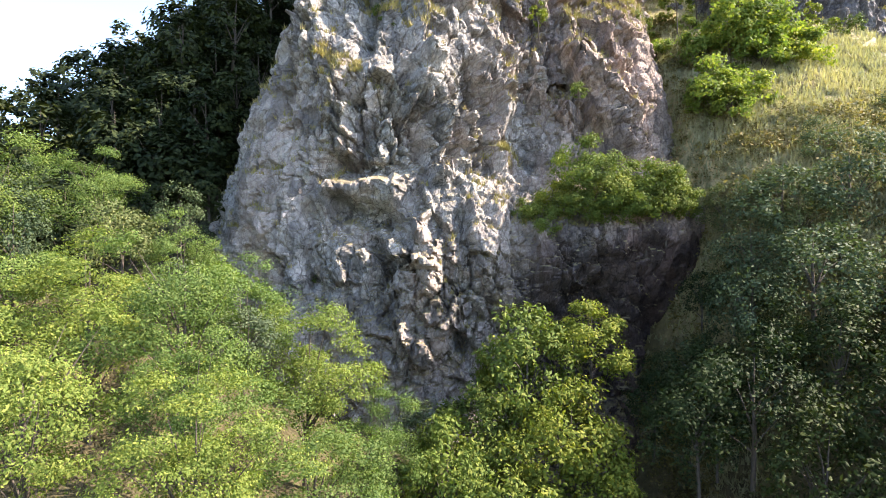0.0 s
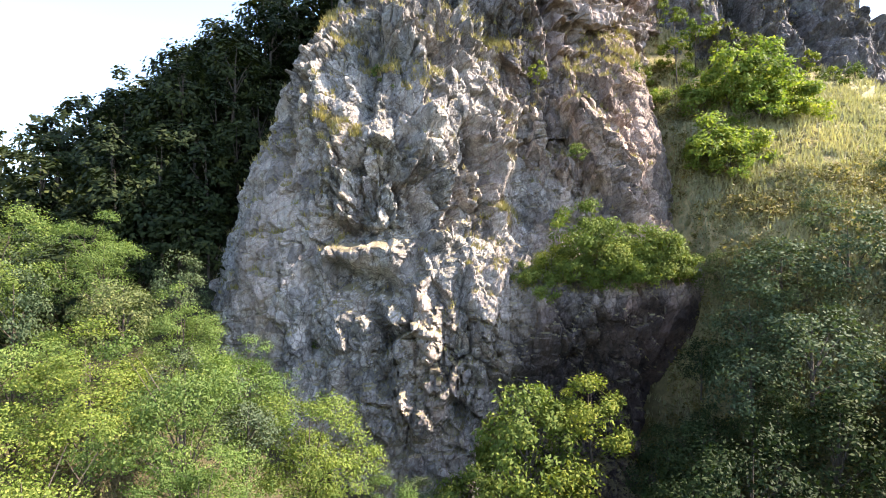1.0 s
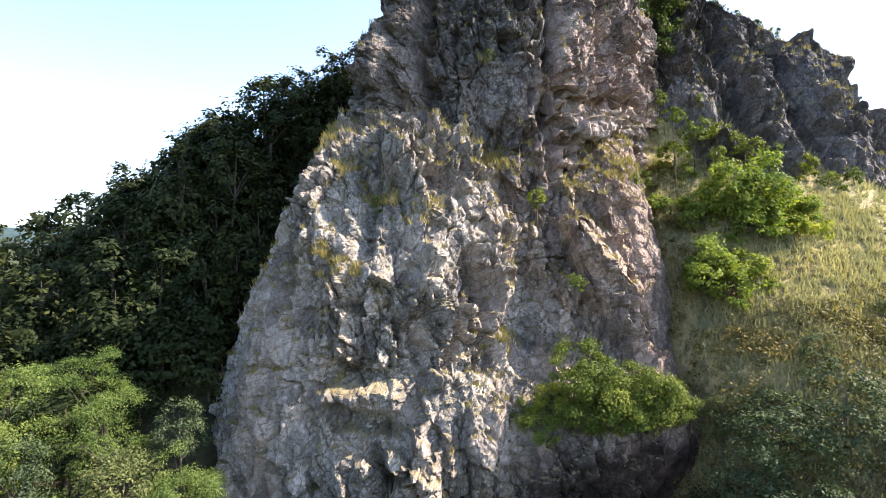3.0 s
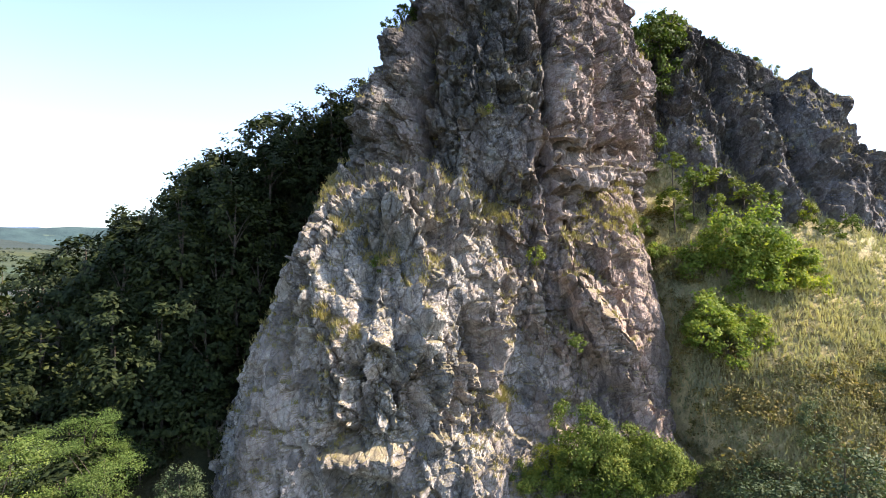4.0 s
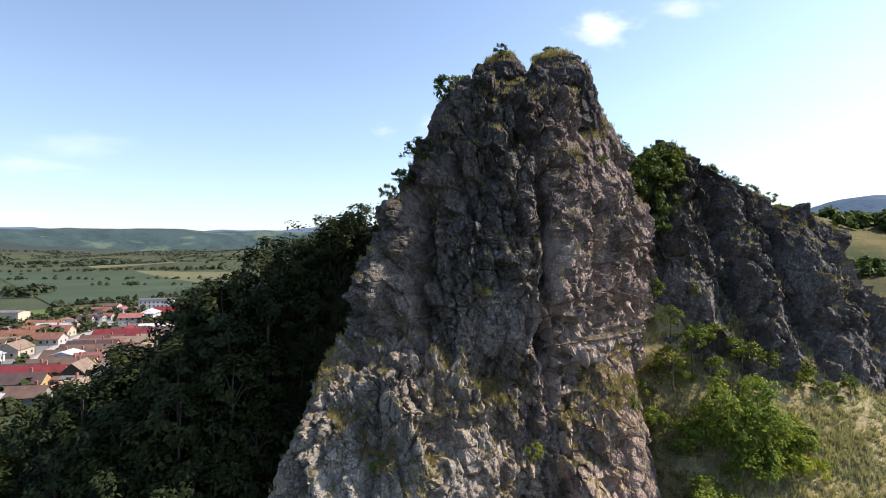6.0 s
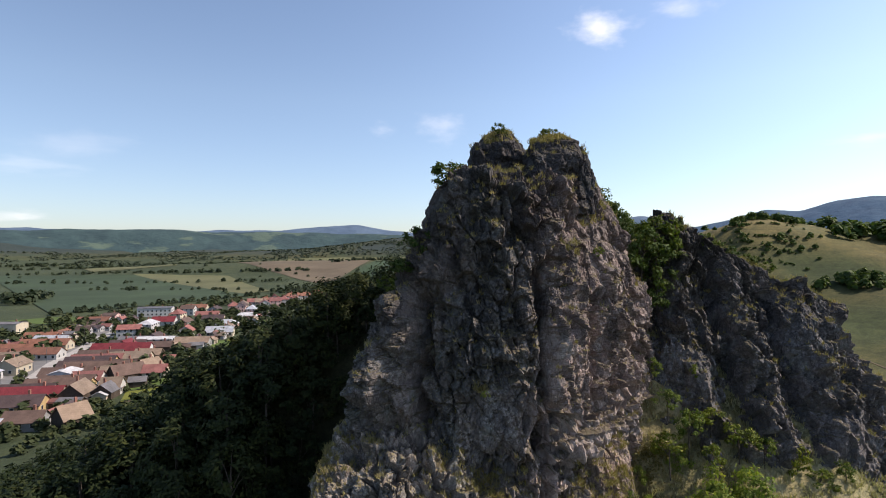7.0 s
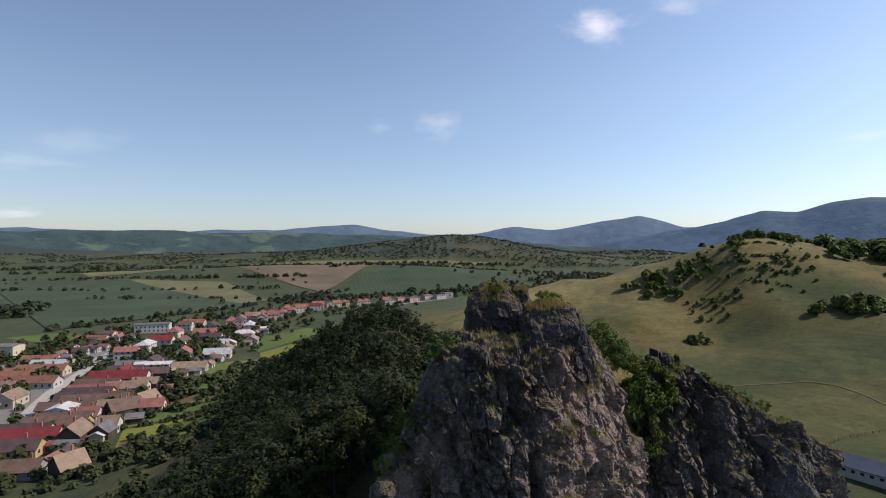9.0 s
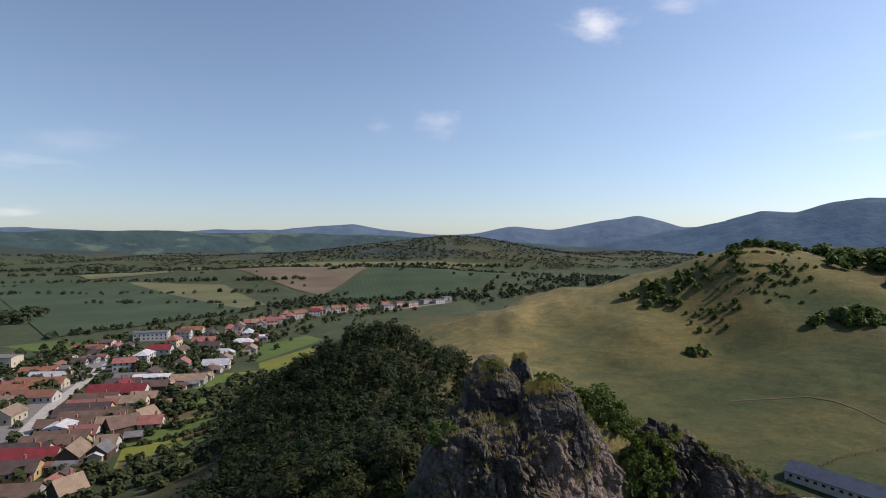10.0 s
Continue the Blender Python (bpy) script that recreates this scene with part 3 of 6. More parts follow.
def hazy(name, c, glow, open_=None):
    """Far wooded slopes, blue haze painted in as bluish colour and glow, with folds and, where given, paler clearings.
    """
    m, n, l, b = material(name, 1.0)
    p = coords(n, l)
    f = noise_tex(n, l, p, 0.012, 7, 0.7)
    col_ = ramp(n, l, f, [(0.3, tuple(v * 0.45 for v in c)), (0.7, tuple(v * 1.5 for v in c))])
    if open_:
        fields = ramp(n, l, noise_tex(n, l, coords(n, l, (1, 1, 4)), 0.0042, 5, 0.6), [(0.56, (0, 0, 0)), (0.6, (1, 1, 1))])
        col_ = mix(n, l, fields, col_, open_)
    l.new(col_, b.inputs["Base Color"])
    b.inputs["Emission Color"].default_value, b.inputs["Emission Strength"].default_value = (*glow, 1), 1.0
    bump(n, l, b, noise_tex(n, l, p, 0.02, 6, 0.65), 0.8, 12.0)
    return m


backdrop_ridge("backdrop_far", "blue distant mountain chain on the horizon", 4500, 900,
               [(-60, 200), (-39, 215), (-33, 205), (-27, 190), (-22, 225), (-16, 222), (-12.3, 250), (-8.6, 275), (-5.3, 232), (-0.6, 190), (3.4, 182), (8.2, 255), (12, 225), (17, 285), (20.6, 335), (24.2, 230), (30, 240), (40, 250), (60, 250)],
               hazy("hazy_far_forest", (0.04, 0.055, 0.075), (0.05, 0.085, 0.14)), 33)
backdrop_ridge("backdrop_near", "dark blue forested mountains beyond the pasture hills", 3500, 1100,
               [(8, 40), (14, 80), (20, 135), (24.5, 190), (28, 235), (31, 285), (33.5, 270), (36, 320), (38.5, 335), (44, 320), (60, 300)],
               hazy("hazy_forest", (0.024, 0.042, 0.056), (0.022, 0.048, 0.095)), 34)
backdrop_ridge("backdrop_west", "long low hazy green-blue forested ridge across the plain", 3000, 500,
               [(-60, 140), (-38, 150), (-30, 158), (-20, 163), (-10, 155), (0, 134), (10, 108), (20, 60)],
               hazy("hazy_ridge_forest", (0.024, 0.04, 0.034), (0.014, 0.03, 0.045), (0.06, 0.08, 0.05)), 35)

# ---- the crag ----
def relief(p, big, block, fine, seed, edge=1.0, sound=None):
    """Fractured rock: ribs and hollows, jointed blocks of four sizes with open joints and fallen-out pockets, and roughness.
    sound(x, z) thins the blocks out where the rock is whole."""
    warp = np.stack([fbm(p / 1.1, 2, seed + 50), fbm(p / 1.1, 2, seed + 51), fbm(p / 1.1, 2, seed + 52)], 1)
    q = p + 0.07 * warp
    lean = np.stack([q[:, 0] + 0.2 * q[:, 2], q[:, 1] + 0.15 * q[:, 0], q[:, 2] - 0.1 * q[:, 0]], 1)
    ribs = 1 - np.abs(fbm(lean * np.array((1, 1, 0.25)) / 4.6, 2, seed + 2))
    d = big * (0.7 * fbm(p * np.array((1, 1, 0.6)) / 8.0, 2, seed) + 0.9 * (ribs - 0.6))
    rough = smooth(-0.45, 0.25, fbm(p / 6.0, 2, seed + 77))       # broken and sound stretches
    rough = (0.4 + 0.6 * rough) * (sound(p[:, 0], p[:, 2]) if sound else 1.0)
    for size, amp, slope, gap, wide, s in (((3.2, 3.2, 4.4), 0.7, 1.3, 0.5, 0.07, 7), ((1.5, 1.5, 2.1), 0.62, 1.9, 0.6, 0.1, 19), ((0.75, 0.75, 0.95), 0.3, 1.9, 0.7, 0.14, 23), ((0.36, 0.36, 0.45), 0.09, 1.6, 0.6, 0.2, 29)):
        a1, a2, ra, fa = cells(lean / np.array(size), seed + s)
        joint = 1 - smooth(0.0, wide, a2 - a1)
        fallen = smooth(0.2, 0.16, ra) * smooth(0.02, 0.1, a2 - a1)
        d = d + block * amp * ((ra - 0.5) * 1.1 + slope * edge * fa - gap * joint - 0.9 * fallen) * rough
    return d + fine * fbm(p / 0.5, 3, seed + 31, 0.6)


def rock_loft(name, rows, nu, nz, recede, feats, seed, big=1.0, block=0.7, fine=0.14, sharp=3.2, mat=None, edge=1.0, sound=None):
    """A rock mass lofted through rows (z, left x, right x, front y, back y); recede(x, z) is added to the front's y.
    feats: ribs and clefts from (x, z) to (x, z), with half width and metres outwards."""
    rows = np.array(rows, float)
    # even steps along the profile
    dz = np.linspace(0, len(rows) - 1, 1200)
    prof = np.stack([np.interp(dz, np.arange(len(rows)), rows[:, k]) for k in range(5)], 1)
    kern = np.hanning(91)
    kern /= kern.sum()
    pad = np.pad(prof, ((45, 45), (0, 0)), "edge")
    prof = np.stack([np.convolve(pad[:, k], kern, "valid") for k in range(5)], 1)
    step = np.linalg.norm(np.diff(prof, axis=0)[:, [0, 1, 2, 3]] * np.array((1, 0.5, 0.5, 1)), axis=1)
    arc = np.concatenate([[0], np.cumsum(step)])
    at_ = np.linspace(0, arc[-1], nz)
    z, xl, xr, yf, yb = (np.interp(at_, arc, prof[:, k]) for k in range(5))
    # even steps round the section; three quarters of them on the front
    s = np.linspace(-1, 1, 4000)
    w = (1 - np.abs(s) ** sharp) ** (1 / sharp)
    cl = np.concatenate([[0], np.cumsum(np.hypot(np.diff(s), 0.7 * np.diff(w)))])
    nf = int(nu * 0.88)
    sf = np.interp(np.linspace(0, cl[-1], nf, endpoint=False), cl, s)
    sb = np.interp(np.linspace(0, cl[-1], nu - nf, endpoint=False), cl, s)[::-1]
    ss = np.concatenate([sf, sb])
    side = np.concatenate([np.ones(nf), -np.ones(nu - nf)])
    S, Z = np.meshgrid(ss, z)
    side = np.tile(side, (nz, 1))
    XL, XR, YF, YB = (np.repeat(v[:, None], nu, 1) for v in (xl, xr, yf, yb))
    X = (XL + XR) / 2 + (XR - XL) / 2 * S
    W = (1 - np.abs(S) ** sharp) ** (1 / sharp)
    front = YF + recede(X, Z)
    ym = front + 0.25 * np.maximum(YB - front, 4.0)
    Y = np.where(side > 0, ym - (ym - front) * W, ym + (np.maximum(YB, ym + 0.5) - ym) * W)
    P = np.stack([X, Y, Z], -1)
    du = np.roll(P, -1, 1) - np.roll(P, 1, 1)
    dv = np.gradient(P, axis=0)
    N = np.cross(du, dv)
    N /= np.linalg.norm(N, axis=-1, keepdims=True) + 1e-9
    for _ in range(3):
        N = N + np.roll(N, 1, 1) + np.roll(N, -1, 1)
        N[1:-1] = N[1:-1] + N[2:] + N[:-2]
        N /= np.linalg.norm(N, axis=-1, keepdims=True) + 1e-9
    p, nrm = P.reshape(-1, 3), N.reshape(-1, 3)
    d = relief(p, big, block, fine, seed, edge, sound)
    bent = p[:, 0] + 0.55 * fbm(p / 2.2, 3, seed + 91)
    high = p[:, 2] + 0.55 * fbm(p / 2.2, 3, seed + 93)
    for x1, z1, x2, z2, wide, amp in feats:
        ex, ez = x2 - x1, z2 - z1
        t = np.clip(((bent - x1) * ex + (high - z1) * ez) / (ex * ex + ez * ez + 1e-6), 0, 1)
        far = np.hypot(bent - x1 - t * ex, high - z1 - t * ez) / wide
        d = d + amp * np.exp(-far ** 2.6) * smooth(-0.15, -0.6, nrm[:, 1])
    p = p + nrm * d[:, None]
    faces = grid_faces(nu, nz, True)
    top = len(p)
    p = np.concatenate([p, p[-nu:].mean(0, keepdims=True) + [[0, 0, 0.1]]])
    cap = np.stack([(nz - 1) * nu + np.arange(nu), (nz - 1) * nu + (np.arange(nu) + 1) % nu, np.full(nu, top), np.full(nu, top)], 1)
    me = mesh_np(name, p, faces, mat or M_ROCK)
    bm = bmesh.new()
    bm.from_mesh(me)
    bm.verts.ensure_lookup_table()
    for a, b, c, _ in cap:
        bm.faces.new((bm.verts[a], bm.verts[b], bm.verts[c]))
    bm.to_mesh(me)
    bm.free()
    return me, p


crag = tagged(new("crag"), "steep grey volcanic rock crag with grassy ledges", "rock crag", kind="structure")
ROCK_POINTS = []


def rock_part(name, label, *args, **kw):
    me, p = rock_loft(name, *args, **kw)
    ob = put(name, me, crag, label)
    co = np.empty(len(me.vertices) * 3, np.float32)
    me.vertices.foreach_get("co", co)
    no = np.empty(len(me.vertices) * 3, np.float32)
    me.vertices.foreach_get("normal", no)
    ROCK_POINTS.append((name, co.reshape(-1, 3), no.reshape(-1, 3)))
    return ob


def strata(x, z):
    """Level beds at the foot of the spire's flank, which stand out by turns."""
    w = smooth(8, 10, x) * smooth(42.5, 41.5, z) * smooth(33, 35, z)
    return w * (0.35 * np.sin(z * 5.2) + 0.2 * np.sign(np.sin(z * 2.9 + 0.8)))


def face_recede(x, z):
    """The sunlit face turns away to a recess beside the brown buttress; below the bush ledge the rock comes forward again."""
    turn_ = np.interp(x, [-30, -14, -9, -4, -0.7, 3, 6, 9, 12, 16, 22], [13.0, 2.4, 0.5, 0.0, 1.3, 3.6, 5.2, 5.4, 4.9, 5.2, 8])
    low = np.interp(x, [-30, -14, -9, -4, 6, 14, 22], [13.0, 2.4, 0.5, 0.6, 0.6, 0.2, 2.5])
    k = smooth(16.5, 23, z)
    return turn_ * k + low * (1 - k)


rock_part("spire", "dark grey spire with a pinkish flank, sunlight put into its colour",
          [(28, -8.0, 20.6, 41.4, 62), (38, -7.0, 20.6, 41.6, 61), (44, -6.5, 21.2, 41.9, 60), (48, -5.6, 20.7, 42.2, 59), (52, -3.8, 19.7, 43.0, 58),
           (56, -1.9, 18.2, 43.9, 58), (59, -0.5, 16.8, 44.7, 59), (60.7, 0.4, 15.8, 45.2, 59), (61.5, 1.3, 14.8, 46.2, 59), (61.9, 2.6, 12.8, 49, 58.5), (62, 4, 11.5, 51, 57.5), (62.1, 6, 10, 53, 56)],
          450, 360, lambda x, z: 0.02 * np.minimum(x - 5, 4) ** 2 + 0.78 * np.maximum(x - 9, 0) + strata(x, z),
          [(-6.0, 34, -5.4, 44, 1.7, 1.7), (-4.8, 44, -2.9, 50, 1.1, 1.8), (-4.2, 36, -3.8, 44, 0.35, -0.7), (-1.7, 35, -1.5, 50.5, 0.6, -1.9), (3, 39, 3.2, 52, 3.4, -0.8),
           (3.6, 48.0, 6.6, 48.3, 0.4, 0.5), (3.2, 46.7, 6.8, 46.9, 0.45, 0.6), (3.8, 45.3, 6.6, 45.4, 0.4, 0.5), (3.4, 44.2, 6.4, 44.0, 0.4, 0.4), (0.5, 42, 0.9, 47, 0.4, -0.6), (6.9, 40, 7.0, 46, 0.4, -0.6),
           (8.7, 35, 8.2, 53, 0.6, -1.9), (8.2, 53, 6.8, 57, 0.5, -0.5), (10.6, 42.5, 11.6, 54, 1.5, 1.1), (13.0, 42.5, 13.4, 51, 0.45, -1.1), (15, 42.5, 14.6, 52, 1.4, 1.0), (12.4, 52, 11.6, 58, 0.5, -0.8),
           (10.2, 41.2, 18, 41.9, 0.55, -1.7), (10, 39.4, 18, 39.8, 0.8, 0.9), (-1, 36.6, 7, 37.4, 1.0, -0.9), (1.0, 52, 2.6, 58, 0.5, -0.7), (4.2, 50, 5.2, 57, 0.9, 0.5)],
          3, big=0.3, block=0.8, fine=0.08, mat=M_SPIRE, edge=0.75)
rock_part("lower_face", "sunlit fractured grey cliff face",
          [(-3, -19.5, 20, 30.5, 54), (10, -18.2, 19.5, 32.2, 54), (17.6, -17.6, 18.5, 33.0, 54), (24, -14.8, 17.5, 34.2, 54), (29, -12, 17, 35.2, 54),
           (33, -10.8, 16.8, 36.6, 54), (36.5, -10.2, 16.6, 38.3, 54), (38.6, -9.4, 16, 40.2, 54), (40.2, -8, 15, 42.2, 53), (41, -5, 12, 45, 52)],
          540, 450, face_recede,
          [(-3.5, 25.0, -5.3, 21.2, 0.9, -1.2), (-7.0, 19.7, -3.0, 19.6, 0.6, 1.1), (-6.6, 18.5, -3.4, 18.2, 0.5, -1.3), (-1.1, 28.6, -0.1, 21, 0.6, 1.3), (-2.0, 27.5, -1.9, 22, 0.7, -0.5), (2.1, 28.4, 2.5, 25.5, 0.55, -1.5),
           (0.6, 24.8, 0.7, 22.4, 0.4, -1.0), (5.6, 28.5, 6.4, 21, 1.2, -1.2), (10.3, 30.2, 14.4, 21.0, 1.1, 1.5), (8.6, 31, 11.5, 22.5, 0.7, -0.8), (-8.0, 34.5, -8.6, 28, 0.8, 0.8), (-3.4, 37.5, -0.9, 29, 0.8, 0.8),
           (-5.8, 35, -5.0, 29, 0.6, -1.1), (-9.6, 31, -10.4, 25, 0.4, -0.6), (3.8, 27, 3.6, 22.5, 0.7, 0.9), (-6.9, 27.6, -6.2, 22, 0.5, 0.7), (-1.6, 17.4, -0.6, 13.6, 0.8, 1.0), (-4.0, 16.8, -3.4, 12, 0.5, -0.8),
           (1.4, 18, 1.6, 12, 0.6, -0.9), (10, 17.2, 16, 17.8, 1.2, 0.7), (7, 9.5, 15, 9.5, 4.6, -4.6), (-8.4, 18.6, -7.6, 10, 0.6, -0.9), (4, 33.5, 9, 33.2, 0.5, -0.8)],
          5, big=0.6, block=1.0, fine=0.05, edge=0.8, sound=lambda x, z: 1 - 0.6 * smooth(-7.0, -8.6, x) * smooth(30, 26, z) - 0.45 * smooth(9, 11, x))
rock_part("side_ridge", "dark jagged side ridge of the crag",
          [(22, 16, 60, 42.6, 75), (30, 17.5, 57, 45.6, 72), (36, 19, 52.5, 48.4, 70), (40, 20, 48.3, 51, 68), (43, 19.4, 44.8, 52.6, 67), (46, 19.6, 43.0, 53.8, 66.5), (49, 20, 42.2, 55.2, 66), (50.6, 20.4, 39.6, 56, 65), (52.6, 21, 36.0, 57.0, 65), (55.2, 22.4, 31.6, 58.2, 64), (57.4, 24, 28.8, 59.0, 63), (58, 25.4, 27.6, 60, 62)],
          360, 260, lambda x, z: 0.004 * (x - 30) ** 2,
          [(24.6, 36, 25.2, 55, 1.6, 1.2), (28.3, 38, 28.6, 55, 0.7, -1.6), (31, 38, 31, 52, 1.5, 1.0), (33.8, 36, 33.8, 50, 0.6, -1.3), (37.5, 38, 37, 49, 1.6, 1.0), (40.4, 47, 42, 48.6, 0.9, 0.9), (22, 38.4, 28, 38.0, 0.8, 1.0), (28, 36.4, 35, 36.2, 0.8, 1.1), (36, 43.2, 43, 41.4, 0.8, 1.1), (40.5, 38, 41, 45, 0.5, -1.0)],
          9, big=0.9, block=0.95, fine=0.1, mat=M_DARKROCK, edge=0.6)
rock_part("summit_knob", "rounded dark rock knob on the summit",
          [(58, 2.4, 9.2, 51.0, 60), (62, 2.7, 8.9, 51.2, 59.5), (64.8, 3.3, 8.4, 51.7, 59), (66.2, 4.2, 7.6, 52.6, 58), (66.8, 5.2, 6.6, 54, 57)],
          110, 60, lambda x, z: 0 * x, [], 14, big=0.3, block=0.5, fine=0.06, sharp=3.0, mat=M_DARKROCK)
rock_part("summit_knob", "rounded dark rock knob on the summit",
          [(58, 7.4, 14.4, 47.8, 54), (61, 7.5, 14.3, 48.0, 53.8), (63.4, 7.9, 13.9, 48.4, 53.2), (64.7, 8.7, 13.0, 49.2, 52.6), (65.2, 9.8, 11.9, 50.2, 51.8)],
          110, 60, lambda x, z: 0 * x, [], 15, big=0.3, block=0.45, fine=0.06, sharp=3.0, mat=M_DARKROCK)
rock_part("summit_knob", "small grey boulder behind the summit",
          [(58, 7.6, 12.2, 59, 63), (64.0, 8.4, 11.0, 59.4, 62.6), (65.4, 8.8, 10.5, 60, 62), (65.9, 9.2, 10.1, 60.6, 61.4)],
          70, 40, lambda x, z: 0 * x, [], 16, big=0.25, block=0.3, fine=0.06, sharp=2.2, mat=M_DARKROCK)

# ---- trees, bushes, grass ----
def leaves(rng, centres, radii, per, size, core, flat=0.5, thin=0.75, wild=0.5):
    """Leaf quads round clump centres; core: the crown's middle, from which leaves face away."""
    n = len(centres)
    k = np.repeat(np.arange(n), per)
    off = rng.normal(0, 1, (n * per, 3))
    off *= rng.uniform(0, 1, (n * per, 1)) ** 0.5 / (np.linalg.norm(off, axis=1, keepdims=True) + 1e-6) * radii[k][:, None] * 1.15
    off[:, 2] *= thin
    c = centres[k] + off
    nrm = (c - core) / (np.linalg.norm(c - core, axis=1, keepdims=True) + 1e-6)
    own = off / (np.linalg.norm(off, axis=1, keepdims=True) + 1e-6)
    nrm = nrm * flat + own * 0.5 + rng.normal(0, wild, nrm.shape) + np.array((0, 0, 0.25))
    nrm /= np.linalg.norm(nrm, axis=1, keepdims=True) + 1e-9
    a = np.cross(nrm, rng.normal(0, 1, nrm.shape))
    a /= np.linalg.norm(a, axis=1, keepdims=True) + 1e-9
    b = np.cross(nrm, a)
    s = size * rng.uniform(0.6, 1.35, (len(c), 1))
    v = np.stack([c - a * s, c + b * s * 0.5 - nrm * s * 0.1, c + a * s, c - b * s * 0.5 - nrm * s * 0.1], 1).reshape(-1, 3)
    return v, np.arange(len(v)).reshape(-1, 4)


def crown(seed, rx, ry, rz, clumps, per, leaf, hollow=0.5, flat=0.5, ragged=0.42, thin=0.75, wild=0.5):
    """A crown of boughs, each a dome of leaf clumps, with gaps between them and an uneven outline; its middle at the origin."""
    rng = np.random.default_rng(seed)
    nb = max(11, clumps // 8)
    i = np.arange(nb) + 0.5
    up, turn_ = 1 - 1.75 * i / nb, i * 2.39996
    d = np.stack([np.sqrt(1 - up ** 2) * np.cos(turn_), np.sqrt(1 - up ** 2) * np.sin(turn_), up], 1) + rng.normal(0, 0.16, (nb, 3))
    d /= np.linalg.norm(d, axis=1, keepdims=True)
    lump = 1 + ragged * fbm(d * 2.1 + seed * 3.1, 3, seed)
    r = np.where(np.arange(nb) % 4 == 3, rng.uniform(hollow * 0.6, 0.6, nb), rng.uniform(0.55, 0.78, nb)) * lump
    bough = d * r[:, None] * np.array((rx, ry, rz))
    br = rng.uniform(0.32, 0.5, nb) * min(rx, rz) * (12.0 / nb) ** 0.3
    k = rng.integers(0, nb, clumps)
    e = rng.normal(0, 1, (clumps, 3))
    e /= np.linalg.norm(e, axis=1, keepdims=True)
    e = e + 0.75 * d[k] + np.array((0, 0, 0.3))
    e /= np.linalg.norm(e, axis=1, keepdims=True)
    c = bough[k] + e * (br[k] * rng.uniform(0.6, 1.0, clumps))[:, None]
    size = rng.uniform(0.42, 0.75, clumps) * br[k]
    return leaves(rng, c, size, per, leaf, np.array((0, 0, -0.4 * rz)), flat, thin, wild), c


def plant(name, label, category, group, mats, seed, height, rx, rz, clumps, per, leaf, trunk_r, hollow=0.5, limbs=8, ragged=0.42, thin=0.75, wild=0.5):
    """A tree or bush at the origin: trunk with limbs, and crown."""
    rng = np.random.default_rng(seed + 100)
    (v, f), c = crown(seed, rx, rx * rng.uniform(0.85, 1.1), rz, clumps, per, leaf, hollow, 1.1 if wild < 0.4 else 0.5, ragged, thin, wild)
    mid_ = np.array((rng.normal(0, 0.1), rng.normal(0, 0.1), height - rz))
    thing = tagged(new(name), label, category, group)
    put("crown", mesh_np("crown", v + mid_, f, mats), thing)
    paths = [[(0, 0, -1.2, trunk_r * 1.25), (0.02, 0.05, height * 0.25, trunk_r), (mid_[0] * 0.6, mid_[1], mid_[2], trunk_r * 0.6), (mid_[0], mid_[1], height - 0.3 * rz, trunk_r * 0.15)]]
    for q in c[rng.choice(len(c), min(limbs, len(c)), replace=False)]:
        b = mid_ + q * 0.85
        z0 = rng.uniform(0.25, 0.6) * max(b[2], 0.5)
        paths.append([(0, 0, z0, trunk_r * 0.5), (b[0] * 0.5, b[1] * 0.5, z0 + (b[2] - z0) * 0.6, trunk_r * 0.3), (b[0], b[1], b[2], trunk_r * 0.08)])
    tv, tf = tube(paths, 6)
    put("trunk", mesh_np("trunk", tv, tf, M_BARK, True), thing)
    return thing


GRID_Z = gz.reshape(len(GY), len(GX))


def drop(x, y):
    """Height of the ground mesh at a place."""
    i = min(max(int(np.searchsorted(GX, x)) - 1, 0), len(GX) - 2)
    j = min(max(int(np.searchsorted(GY, y)) - 1, 0), len(GY) - 2)
    u, v = (x - GX[i]) / (GX[i + 1] - GX[i]), (y - GY[j]) / (GY[j + 1] - GY[j])
    g = GRID_Z
    return float((g[j, i] * (1 - u) + g[j, i + 1] * u) * (1 - v) + (g[j + 1, i] * (1 - u) + g[j + 1, i + 1] * u) * v)


PARTS = {}


def stand(proto, x, y, scale, rng, sink=0.1, z=None):
    if proto.name not in PARTS:
        PARTS[proto.name] = [o for o in bpy.data.objects if o.parent == proto]
    ob = proto.copy()
    scene.collection.objects.link(ob)
    ob.matrix_basis = pose(x, y, (drop(x, y) if z is None else z) - sink, rng.normal(0, 2), rng.normal(0, 2), rng.uniform(0, 360))
    for o in PARTS[proto.name]:
        c = o.copy()
        scene.collection.objects.link(c)
        c.parent = ob
    ob.scale = (scale * rng.uniform(0.9, 1.12), scale * rng.uniform(0.9, 1.12), scale * rng.uniform(0.9, 1.15))
    return ob


ACACIA = [plant("acacia_tree", "young acacia tree with feathery light green leaves", "tree", "foreground trees", M_LEAF_ACACIA, 40 + i, 9, 3.3, 3.7, 200, 84, 0.068, 0.1, 0.3, 16, 0.6, 0.5) for i in range(3)]
BUSH = [plant("bush", "dense leafy green bush", "bush", "bushes on the crag", M_LEAF_BUSH, 60 + i, 3.4, 1.9, 1.7, 110, 60, 0.075, 0.06, 0.3) for i in range(3)]
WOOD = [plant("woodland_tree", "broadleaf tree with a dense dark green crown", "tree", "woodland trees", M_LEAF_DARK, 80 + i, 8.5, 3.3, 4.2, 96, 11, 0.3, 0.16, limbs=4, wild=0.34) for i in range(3)]
